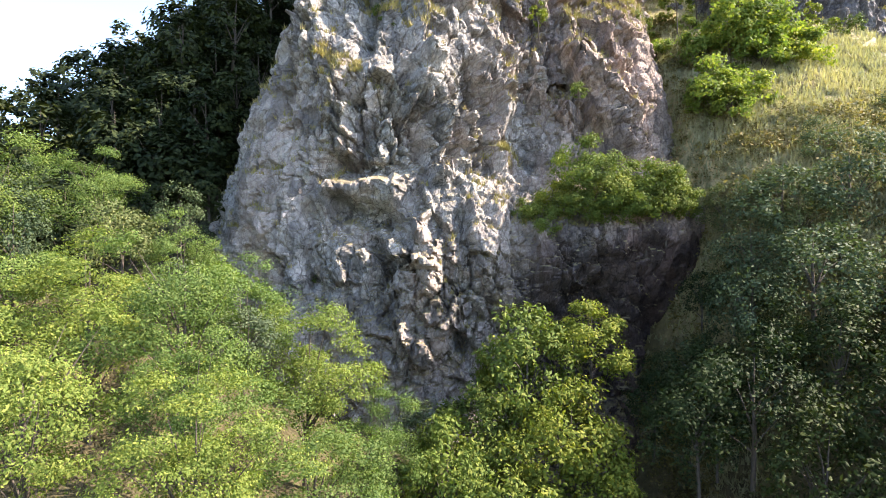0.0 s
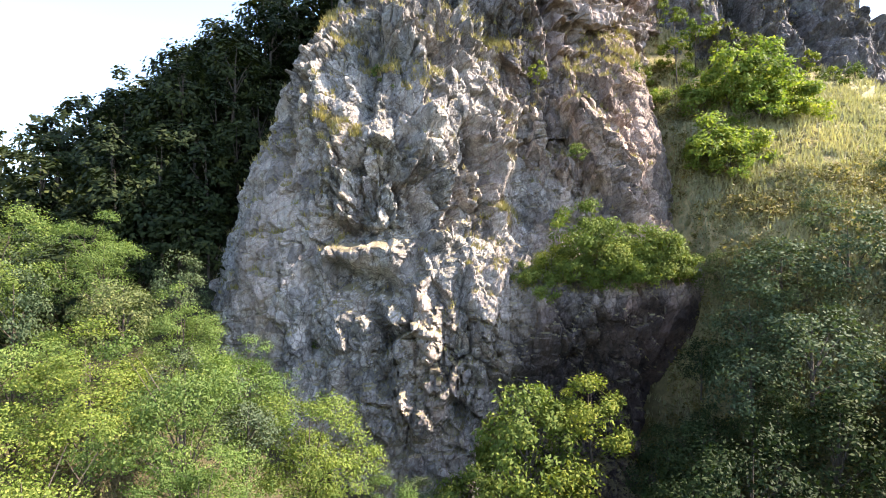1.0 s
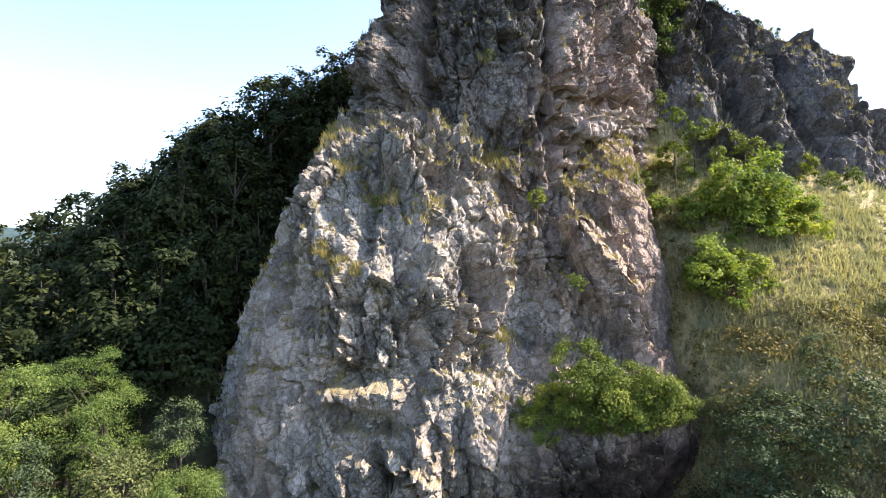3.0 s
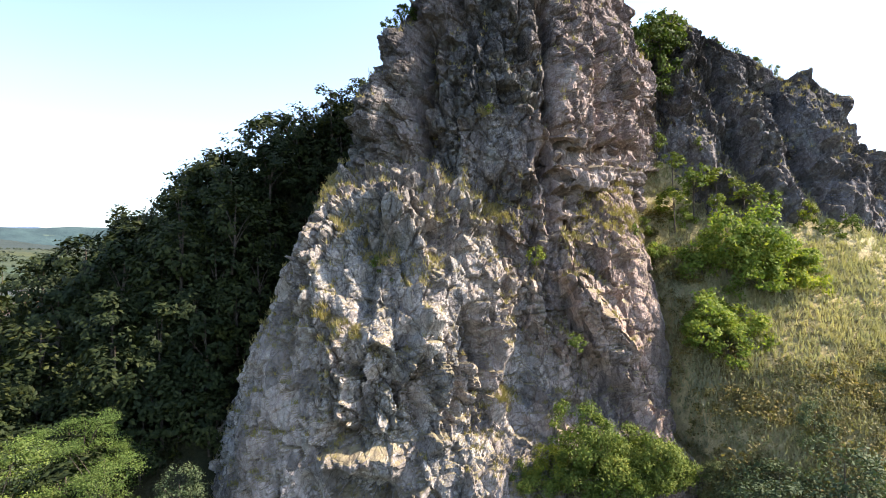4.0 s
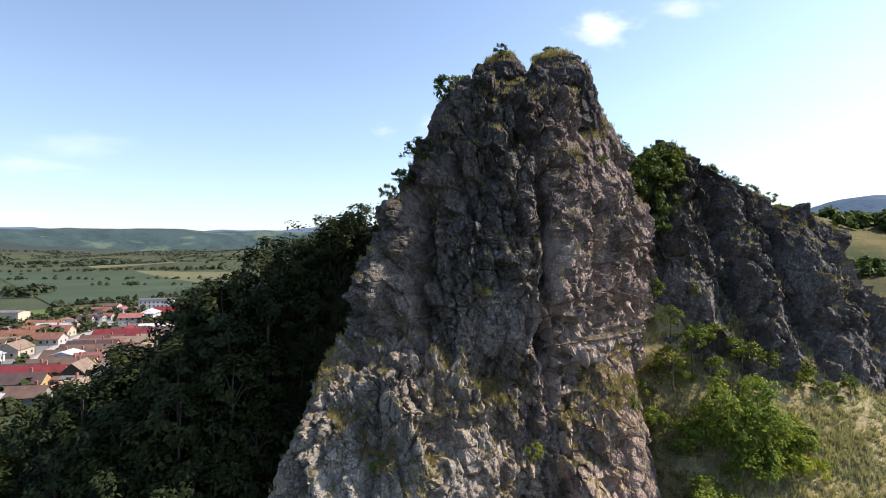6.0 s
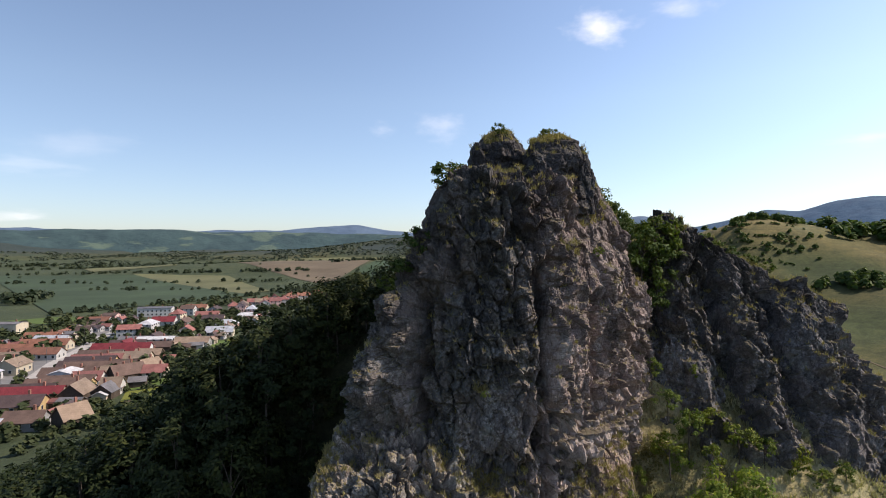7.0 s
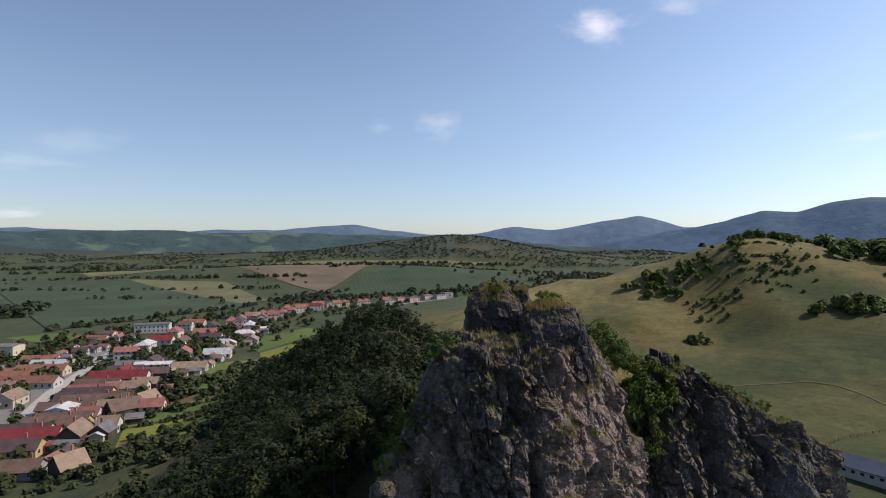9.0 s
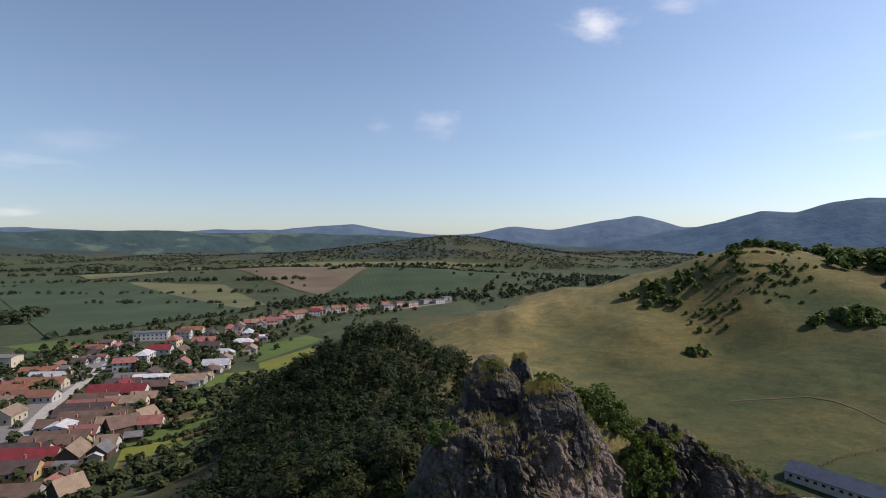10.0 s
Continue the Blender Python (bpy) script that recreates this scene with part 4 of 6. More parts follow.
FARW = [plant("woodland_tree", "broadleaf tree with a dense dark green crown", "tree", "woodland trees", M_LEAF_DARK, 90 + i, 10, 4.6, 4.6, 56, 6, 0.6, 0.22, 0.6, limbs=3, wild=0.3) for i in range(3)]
GREY = [plant("shrub", "grey-green leafy shrub in the shade", "bush", "shrubs below the crag", M_LEAF_GREY, 95 + i, 6.5, 2.9, 3.2, 110, 34, 0.115, 0.1, 0.35) for i in range(2)]
UNDER = [plant("shrub", "leafy shrub, deep shade put into its dark green leaves", "bush", "shrubs below the crag", M_LEAF_SHADED, 98 + i, 6.5, 3.0, 3.2, 110, 30, 0.12, 0.1, 0.35) for i in range(2)]
SMALL = [plant("ledge_shrub", "small leafy shrub rooted in the rock", "bush", "shrubs on the rock", M_LEAF_BUSH, 70 + i, 1.6, 0.95, 0.8, 44, 20, 0.085, 0.03, 0.3) for i in range(2)]
NOTCH = [plant("ledge_shrub", "dark green shrub rooted in the rock", "bush", "shrubs on the rock", M_LEAF_MID, 74 + i, 1.6, 0.95, 0.8, 44, 24, 0.085, 0.03, 0.3) for i in range(2)]
BANK = [plant("bush", "dark green bush on the grassy bank", "bush", "bushes on the crag", M_LEAF_MID, 66 + i, 3.4, 1.9, 1.7, 70, 40, 0.14, 0.06, 0.3) for i in range(2)]
SLOPE = [plant("bush", "leafy yellow-green bush on the steep slope", "bush", "bushes on the crag", M_LEAF_SLOPE, 50 + i, 3.4, 1.9, 1.7, 84, 34, 0.13, 0.06, 0.3, ragged=0.6) for i in range(3)]
PROTOS = UNDER + SLOPE + NOTCH + BANK + ACACIA + BUSH + WOOD + FARW + GREY + SMALL
rng = np.random.default_rng(5)


def row_of(protos, tall, places, sink=0.0):
    """Stands a plant at each (x, y, height of its top, scale)."""
    for i, (x, y, top, s) in enumerate(places):
        stand(protos[i % len(protos)], x, y, s, rng, sink, z=top - tall * s)


# foreground acacias and, lower down, the thicket before the cliff
row_of(ACACIA, 9, [(-10.5, 22, 16.4, 1.0), (-15.5, 24, 17.0, 1.0), (-6.6, 26, 13.2, 0.95), (-20, 25.5, 17.6, 1.05), (-4.8, 20, 11.0, 0.85), (-6.8, 15, 12.6, 0.75), (-12.8, 17, 13.2, 0.85), (-8.6, 18.5, 13.4, 0.7),
                   (-25, 30, 21.0, 1.0), (-20.5, 33, 21.0, 0.85), (-14.5, 30, 17.4, 0.8), (-27, 25, 16.8, 1.0), (-18.5, 20, 14.0, 0.9), (-10, 27.5, 15.2, 0.8), (-2.5, 24.5, 9.4, 0.7), (-24, 36.5, 23, 0.8)])
row_of(BUSH, 3.4, [(4.4, 28.6, 12.2, 1.7), (8.0, 29.4, 13.4, 1.25), (1.6, 27.5, 9.4, 1.5), (6.2, 26, 9.0, 1.6), (3.0, 24.5, 7.0, 1.5), (7.5, 23.5, 6.6, 1.4), (0.0, 24.5, 7.6, 1.4),
                   (9.5, 35.0, 22.6, 1.15), (12.8, 34.4, 21.2, 1.2), (7.0, 35.4, 20.6, 0.95), (14.8, 34.6, 20.4, 0.8), (11.2, 34.0, 20.2, 1.0), (5.2, 36.0, 19.0, 0.6), (8.4, 34.6, 20.6, 1.0), (10.4, 34.8, 21.6, 1.2), (13.9, 34.2, 20.8, 1.0), (12.0, 35.2, 21.8, 1.1), (6.2, 34.6, 19.2, 0.8)])
row_of(SLOPE, 3.4, [(22.8, 43.4, 35.4, 1.3), (25.6, 43.6, 35.6, 1.4), (28.2, 43.0, 34.0, 1.1), (24.4, 41.8, 33.2, 1.2), (26.6, 41.8, 32.8, 1.1), (21.0, 44.0, 34.0, 1.0), (23.6, 42.8, 34.4, 1.1), (19.8, 40.4, 29.8, 1.1), (21.6, 39.6, 28.8, 1.0), (20.4, 38.8, 27.8, 0.9), (19.0, 40.4, 28.0, 0.7), (18.0, 46.0, 33.6, 0.65), (23.5, 39.4, 27, 0.8), (21.5, 48.6, 36.4, 0.6)])
SHRUBS = [(17.5, 24.3, 14.4, 0.95), (13, 23, 12.4, 0.85), (14.2, 20.5, 9.6, 0.85), (11.4, 24.5, 10.6, 0.75), (22, 29.6, 22.4, 0.95), (18, 26.6, 18.2, 0.9), (21, 25, 17.0, 1.0), (26, 30, 22.4, 1.0), (24.5, 25.5, 18, 1.0), (15.8, 27.8, 15.6, 0.8),
                   (28.5, 34, 26.4, 0.8), (10, 20, 6.6, 0.8), (17.5, 20.5, 11.6, 0.9), (20.5, 20, 13, 1.0), (13.0, 27.4, 11.6, 0.7), (24, 21, 16, 1.0), (-22, 28, 18.6, 0.7), (-17, 29, 18.6, 0.7), (-12, 25.5, 15.2, 0.6), (-26, 33, 22, 0.8), (-21.5, 22.5, 15.4, 0.7), (-8.6, 24, 13.8, 0.5), (-16, 33.5, 19.5, 0.6), (-1.0, 28.5, 8.6, 0.6), (11, 28.6, 9.6, 0.6), (12.6, 30.4, 10.6, 0.5), (14.6, 29.4, 12.0, 0.6), (16.4, 30.8, 15.4, 0.55), (15.4, 32.6, 15.0, 0.5), (17.2, 33.6, 20.2, 0.5), (13.0, 26.0, 9.6, 0.6), (16.0, 26.0, 13.6, 0.6), (19.5, 30.0, 19.6, 0.6), (22.5, 33.0, 24.0, 0.5), (19.0, 30.6, 22.0, 0.95), (17.0, 30.0, 18.4, 0.8)]
# shrubs low on the right take the leaf darkened as shade
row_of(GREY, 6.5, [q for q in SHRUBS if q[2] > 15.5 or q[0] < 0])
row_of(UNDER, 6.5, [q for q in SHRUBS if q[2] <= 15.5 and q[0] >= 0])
# taller unseen trees added on the rise beyond, to shade the slope's foot
for i in range(26):
    x, y = rng.uniform(29, 46), rng.uniform(8, 26)
    stand(WOOD[i % 3], x, y, rng.uniform(0.95, 1.25), rng)

# shrubs on the crag, the side ridge and the summit
row_of(NOTCH, 1.6, [(0.9, 48.2, 63.2, 2.0), (-1.6, 46.6, 56.6, 1.4), (-3.2, 46.4, 54.4, 1.1), (-4.2, 45.6, 52.6, 0.8), (10.4, 51, 66.3, 1.0), (6.0, 52.5, 67.2, 0.8), (11.5, 51.6, 66.0, 0.7), (21.0, 56, 56.7, 2.4), (23.0, 57.2, 58.1, 2.6), (22.6, 56.2, 54.0, 2.3), (21.8, 55.4, 51.0, 1.6), (25.5, 58.4, 58.1, 1.3), (24.2, 57.0, 55.9, 1.6),
                    (29.5, 59.4, 56.3, 1.2), (32.0, 59.4, 55.5, 1.0), (34.0, 59.4, 54.5, 1.2), (38.5, 59.6, 51.6, 1.0), (36.2, 59.4, 53.5, 0.8)])
row_of(SMALL, 1.6, [(3.6, 40.8, 44.2, 0.35), (6.8, 38.8, 33.4, 0.9), (-7.4, 37.0, 28.4, 0.9), (-4.0, 37.6, 33.0, 0.9), (-3.4, 37.2, 31.8, 0.6), (15.5, 44.4, 35.2, 1.0), (17.2, 47.0, 36.2, 1.1), (9.2, 37.2, 27.4, 0.8), (6.0, 36.6, 17.0, 1.0), (5.6, 36.4, 13.4, 0.8), (-7.8, 34.6, 14.6, 0.6), (13.6, 45.6, 55.0, 0.5),
                    (20.4, 47.6, 38.8, 1.5), (22.4, 48.2, 40.4, 1.6), (24.6, 48.6, 40.6, 1.3), (26.8, 48.2, 39.4, 1.5), (21.0, 49.6, 42.2, 1.1), (28.8, 47.6, 38.2, 1.2), (23.6, 46.8, 38.0, 1.1), (31.5, 47.4, 37.2, 1.5), (33.0, 46.8, 36.0, 1.2), (35.5, 47.0, 36.2, 1.0), (20.6, 52.2, 44.4, 1.0), (24.4, 52.0, 44.0, 0.9), (27.6, 53.8, 41.4, 0.9), (31.0, 53.8, 39.4, 0.8), (35.0, 53.6, 38.0, 1.0), (38.6, 53.0, 36.6, 1.1), (41.5, 53.0, 35.0, 1.2), (44.5, 52.6, 33.6, 1.2), (30.8, 56.6, 48.2, 0.9), (33.6, 56.6, 47.4, 0.9)])
# the bank of shrubs behind the summit
for x, y, k in [(14.0, 62, 1.1), (16.5, 64, 1.3), (21.5, 67, 1.4), (24.5, 66, 1.3), (18.5, 64, 1.2), (27.5, 66, 1.2), (5.5, 63, 1.2), (1.5, 61, 1.2), (-2.5, 58, 1.3), (31, 66.5, 1.2), (35.5, 66, 1.1), (20.5, 62, 1.0), (12.5, 66, 1.2), (8, 67, 1.3), (2, 66, 1.3), (-5, 62, 1.3), (23.5, 70, 1.4), (28, 71, 1.3)]:
    stand(BANK[int(x) % 2], x, y, k, rng, 0.5)

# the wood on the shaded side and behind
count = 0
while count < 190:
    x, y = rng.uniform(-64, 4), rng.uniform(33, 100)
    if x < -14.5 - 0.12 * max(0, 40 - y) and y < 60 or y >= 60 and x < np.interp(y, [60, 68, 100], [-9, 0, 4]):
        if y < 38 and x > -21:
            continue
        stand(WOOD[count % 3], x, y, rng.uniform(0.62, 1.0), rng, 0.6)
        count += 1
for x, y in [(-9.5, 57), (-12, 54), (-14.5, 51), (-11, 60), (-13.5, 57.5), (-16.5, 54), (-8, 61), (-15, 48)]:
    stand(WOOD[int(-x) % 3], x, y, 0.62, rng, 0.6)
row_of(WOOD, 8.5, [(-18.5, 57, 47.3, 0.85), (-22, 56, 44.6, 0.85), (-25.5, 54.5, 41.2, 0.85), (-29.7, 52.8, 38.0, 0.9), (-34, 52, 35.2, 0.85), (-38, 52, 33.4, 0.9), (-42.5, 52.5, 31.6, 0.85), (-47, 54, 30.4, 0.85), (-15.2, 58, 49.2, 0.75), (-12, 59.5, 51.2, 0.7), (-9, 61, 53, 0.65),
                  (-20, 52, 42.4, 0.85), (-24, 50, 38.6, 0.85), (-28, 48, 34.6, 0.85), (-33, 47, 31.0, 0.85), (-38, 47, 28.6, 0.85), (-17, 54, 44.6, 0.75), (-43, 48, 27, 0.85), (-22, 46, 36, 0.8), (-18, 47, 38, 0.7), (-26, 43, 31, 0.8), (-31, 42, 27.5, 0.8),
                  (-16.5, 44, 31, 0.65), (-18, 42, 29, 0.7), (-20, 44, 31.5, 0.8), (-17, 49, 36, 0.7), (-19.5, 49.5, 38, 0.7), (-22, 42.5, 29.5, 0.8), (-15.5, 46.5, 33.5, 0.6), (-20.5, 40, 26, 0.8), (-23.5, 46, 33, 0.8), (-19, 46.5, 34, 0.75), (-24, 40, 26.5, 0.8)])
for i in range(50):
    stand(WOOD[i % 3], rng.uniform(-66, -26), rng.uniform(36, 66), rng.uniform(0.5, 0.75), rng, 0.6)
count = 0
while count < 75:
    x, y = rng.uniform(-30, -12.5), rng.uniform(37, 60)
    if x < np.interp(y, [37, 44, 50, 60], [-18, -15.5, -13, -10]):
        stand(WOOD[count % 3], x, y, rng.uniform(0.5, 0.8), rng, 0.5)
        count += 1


def joined(name, label, protos, places, mat, category="trees"):
    """Far trees as one mesh: crowns of the pattern trees set at (x, y, scale)."""
    packs = []
    for t in protos:
        me = [o for o in bpy.data.objects if o.parent == t and o.name.startswith("crown")][0].data
        co = np.empty(len(me.vertices) * 3, np.float32)
        me.vertices.foreach_get("co", co)
        packs.append(co.reshape(-1, 3))
    vs = []
    for i, (x, y, s) in enumerate(places):
        t = rng.uniform(0, 6.28)
        c, d = math.cos(t) * s, math.sin(t) * s
        q = packs[i % len(packs)]
        vs.append(np.stack([q[:, 0] * c - q[:, 1] * d + x, q[:, 0] * d + q[:, 1] * c + y, q[:, 2] * s * rng.uniform(0.9, 1.15) + drop(x, y) - 0.6], 1))
    v = np.concatenate(vs)
    put(name, mesh_np(name, v, np.arange(len(v)).reshape(-1, 4), mat), None, label, category, kind="stuff")


places = []
while len(places) < 640:
    x, y = rng.uniform(-120, 14), rng.uniform(85, 350)
    mid_ = np.interp(y, [85, 150, 190, 235, 260, 310, 350], [-20, -20, -26, -34, -36, -40, -40])
    wide = np.interp(y, [85, 150, 190, 235, 260, 310, 350], [44, 46, 46, 53, 52, 34, 12])
    if abs(x - mid_) < wide * rng.uniform(0.85, 1.0):
        places.append((x, y, rng.uniform(0.65, 0.95) * rng.choice((0.8, 1.0, 1.2))))
for _ in range(70):      # thin edge of the wood towards the gardens
    places.append((rng.uniform(-96, -60), rng.uniform(60, 125), rng.uniform(0.4, 0.7)))
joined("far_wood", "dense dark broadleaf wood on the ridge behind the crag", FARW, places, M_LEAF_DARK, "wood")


def blades(rng, base, normal, per, tall, width, droop=0.5):
    """Grass blades in tufts at the base points."""
    n = len(base)
    k = np.repeat(np.arange(n), per)
    b = base[k] + rng.normal(0, 0.09, (n * per, 3)) * np.array((1, 1, 0.3))
    d = normal[k] * 0.35 + np.array((0, 0, 0.9)) + rng.normal(0, droop, (n * per, 3)) * np.array((1, 1, 0.3))
    d /= np.linalg.norm(d, axis=1, keepdims=True)
    h = tall * rng.uniform(0.5, 1.3, (n * per, 1))
    a = rng.normal(0, 1, (n * per, 3)) * np.array((1, 1, 0))
    a /= np.linalg.norm(a, axis=1, keepdims=True) + 1e-9
    v = np.stack([b - a * width, b + a * width, b + d * h], 1).reshape(-1, 3)
    return v, np.arange(len(v)).reshape(-1, 3)


rng = np.random.default_rng(8)
# tufts on the ledges
vs, fs, base = [], [], 0
for name, co, no in ROCK_POINTS:
    ok = np.flatnonzero((no[:, 2] > 0.62) & (co[:, 2] > 6) & (co[:, 1] < 62))
    clump = fbm(co[ok] / 2.6, 2, 61) > -0.05
    ok = ok[clump]
    pick = rng.choice(ok, min(len(ok), {"spire": 1500, "lower_face": 2300, "side_ridge": 1300}.get(name.split(".")[0], 90)), replace=False)
    v, f = blades(rng, co[pick], no[pick], 9, 0.42, 0.028)
    vs.append(v), fs.append(f + base)
    base += len(v)
# thicker patches where soil has gathered: x, z, radius
for x, z, r in [(2.5, 37.2, 3.4), (4.5, 35.8, 2.2), (-8.6, 37.5, 1.8), (-6.5, 35.5, 1.5), (-4.5, 33.2, 1.4), (-1.2, 32, 1.4), (-6.6, 27.8, 1.2), (12.5, 36.2, 2.0), (10, 33.8, 1.3), (14.5, 35.5, 1.6),
                (4.2, 22.5, 1.4), (14.5, 19, 1.5), (-8, 29, 1.0), (5, 61.5, 4.5), (10, 64.6, 1.6), (6, 66.2, 1.4), (14, 58, 1.5), (11, 55, 1.2), (3.4, 44, 0.5)]:
    for name, co, no in ROCK_POINTS:
        ok = np.flatnonzero((np.hypot(co[:, 0] - x, (co[:, 2] - z) * 1.4) < r * (1 + 0.5 * fbm(co / 1.1, 2, 71))) & (no[:, 2] > 0.2) & (no[:, 1] < 0.5))
        if name.startswith("summit") and no[ok, 2].size:
            ok = ok[no[ok, 2] > 0.75]
        if len(ok):
            pick = rng.choice(ok, min(len(ok), int(42 * r)), replace=False)
            v, f = blades(rng, co[pick], no[pick], 10, 0.5, 0.03)
            vs.append(v), fs.append(f + base)
            base += len(v)
put("ledge_grass", mesh_np("ledge_grass", np.concatenate(vs), np.concatenate(fs), M_GRASS_LEDGE), None, "dry yellow grass tufts on rock ledges", "grass", kind="stuff")

# grass of the steep slope beside the crag
pts = []
while len(pts) < 13000:
    x, y = (rng.uniform(14, 52), rng.uniform(27, 57)) if rng.uniform() < 0.6 else (rng.uniform(14, 34), rng.uniform(27, 46))
    if y > 27 and rng.uniform() < 0.45 + 0.55 * (noise.noise(Vector((x / 3, y / 3, 0))) > -0.1):
        pts.append((x, y, drop(x, y) - 0.03))
pts = np.array(pts)
v, f = blades(rng, pts, np.tile((0, -0.3, 0.8), (len(pts), 1)), 6, 0.55, 0.06, 0.4)
put("slope_grass", mesh_np("slope_grass", v, f, M_GRASS_DRY), None, "tall dry grass on the steep slope", "grass", kind="stuff")

# low herbs and weeds that break up the bare ground
M_HERB = leaf_material("herb_leaf", (0.07, 0.07, 0.03), (0.13, 0.115, 0.055), (0.2, 0.165, 0.085), 0.3)
pts = []
while len(pts) < 1700:
    x, y = rng.uniform(-30, 36), rng.uniform(8, 50)
    if (y < 33 or x > 16) and not (x > 24 and y > 40):
        pts.append((x, y, drop(x, y) + 0.15))
pts = np.array(pts)
more = []
while len(more) < 2600:
    x, y = rng.uniform(12, 32), rng.uniform(24, 37)
    if noise.noise(Vector((x / 2.5, y / 2.5, 5))) > -0.15:
        more.append((x, y, drop(x, y) + 0.25))
pts = np.concatenate([pts, more])
v, f = leaves(rng, pts, rng.uniform(0.3, 0.9, len(pts)), 13, 0.085, np.array((0, 25, -40.0)), 0.4)
put("undergrowth", mesh_np("undergrowth", v, f, M_HERB), None, "low weeds and herbs on the slope", "undergrowth", kind="stuff")

# weeds in tall clumps over the steep slope
def weed_patch(name, label, count, mat, per, leaf, low, high, seed):
    r = np.random.default_rng(seed)
    at_ = []
    while len(at_) < count:
        x, y = r.uniform(13, 40), r.uniform(26, 50)
        if noise.noise(Vector((x / 2.2, y / 2.2, seed))) > 0.0 and y < 51 - 0.1 * (x - 13) and not (x > 21 and y > 36):
            at_.append((x, y, drop(x, y) + r.uniform(0.1, 0.4)))
    at_ = np.array(at_)
    v, f = leaves(r, at_, r.uniform(low, high, count), per, leaf, np.array((20, 60, 0.0)), 0.35, 0.7)
    put(name, mesh_np(name, v, f, mat), None, label, "undergrowth", kind="stuff")


weed_patch("slope_weeds", "clumps of green weeds on the steep slope", 1000, M_HERB, 28, 0.13, 0.3, 0.8, 3)
weed_patch("dry_weeds", "clumps of dry brown weeds on the steep slope", 900, M_GRASS_LEDGE, 24, 0.1, 0.25, 0.6, 6)

# ---- fields, roads and village ----
def drape(name, corners, n, lift, mat, label, category="field"):
    """A sheet over the ground between four corners (in order round)."""
    a, b, c, d = (np.array(q, float) for q in corners)
    u, v = np.meshgrid(np.linspace(0, 1, n), np.linspace(0, 1, n))
    u, v = u.ravel()[:, None], v.ravel()[:, None]
    p = a * (1 - u) * (1 - v) + b * u * (1 - v) + c * u * v + d * (1 - u) * v
    z = np.array([drop(x, y) for x, y in p]) + lift
    return put(name, mesh_np(name, np.column_stack([p, z]), grid_faces(n, n), mat, True), None, label, category, kind="structure")


PLOTS = []
for c4, m_ in [([(-116, 262), (-98, 268), (-97, 262), (-114, 256)], 0), ([(-122, 300), (-103, 307), (-102, 300), (-120, 293)], 1), ([(-112, 196), (-96, 200), (-95, 194), (-110, 189)], 2), ([(-108, 320), (-96, 325), (-95, 316), (-107, 311)], 2), ([(-130, 338), (-112, 345), (-111, 339), (-128, 332)], 1), ([(-98, 206), (-78, 212), (-77, 203), (-96, 196)], 0), ([(-95, 192), (-76, 197), (-75, 189), (-93, 184)], 1), ([(-99, 222), (-82, 227), (-81, 217), (-98, 211)], 2), ([(-104, 243), (-90, 248), (-89, 236), (-103, 231)], 0)]:
    PLOTS.append((c4, m_))
GREEN = field_material("green_crop", (0.036, 0.056, 0.027), 20, 0.05)
DEEP = field_material("dark_green_crop", (0.03, 0.05, 0.022), -10, 0.04)
EARTH = field_material("ploughed_earth", (0.12, 0.093, 0.06), 35, 0.06)
STRAW = field_material("mown_straw", (0.11, 0.112, 0.052), 12, 0.05)
LAWN = field_material("garden_grass", (0.07, 0.105, 0.024), 80, 0.3)
CROP = field_material("yellow_garden_crop", (0.13, 0.14, 0.025), 80, 0.5)
SOIL = field_material("dug_garden_soil", (0.09, 0.07, 0.04), 80, 0.5)
drape("field", [(-885, 1090), (-572, 1050), (-222, 672), (-330, 470)], 30, 0.7, GREEN, "large green crop field beyond the village")
drape("field", [(-469, 1261), (-215, 1500), (-135, 1400), (-178, 850)], 26, 0.8, EARTH, "bare brown ploughed field")
drape("field", [(-169, 815), (-125, 1400), (150, 1350), (38, 800)], 26, 0.7, DEEP, "dark green crop field")
drape("field", [(-900, 1500), (-420, 1640), (160, 1640), (-120, 1420)], 26, 1.5, STRAW, "pale mown field strip")
drape("field", [(-862, 1304), (-690, 1420), (-571, 1201), (-712, 1130)], 16, 1.2, STRAW, "pale mown field strip")
drape("field", [(-594, 1065), (-386, 1008), (-225, 734), (-245, 690)], 16, 0.9, STRAW, "pale mown field strip")
drape("garden", [(-127, 228), (-96, 239), (-94, 230), (-120, 212)], 8, 0.12, LAWN, "mown garden strip", "garden")
drape("garden", [(-120, 211), (-90, 222), (-88, 206), (-111, 190)], 8, 0.12, CROP, "yellow-green vegetable plot", "garden")
drape("garden", [(-128, 256), (-105, 268), (-96, 250), (-119, 242)], 8, 0.12, SOIL, "dug brown garden plot", "garden")
drape("garden", [(-120, 242), (-98, 249), (-96, 241), (-124, 231)], 8, 0.14, CROP, "yellow-green vegetable plot", "garden")
drape("garden", [(-133, 285), (-104, 300), (-102, 275), (-126, 262)], 8, 0.12, LAWN, "mown garden strip", "garden")
drape("garden", [(-150, 420), (-112, 480), (-92, 455), (-120, 370)], 10, 0.14, LAWN, "mown garden strip", "garden")
drape("garden", [(-118, 368), (-96, 420), (-84, 400), (-106, 330)], 10, 0.14, CROP, "yellow-green vegetable plot", "garden")
drape("garden", [(-140, 330), (-112, 345), (-108, 318), (-132, 300)], 10, 0.14, LAWN, "mown garden strip", "garden")
drape("garden", [(-340, 432), (-312, 462), (-240, 420), (-250, 390)], 10, 0.2, LAWN, "mown meadow beside the village", "garden")


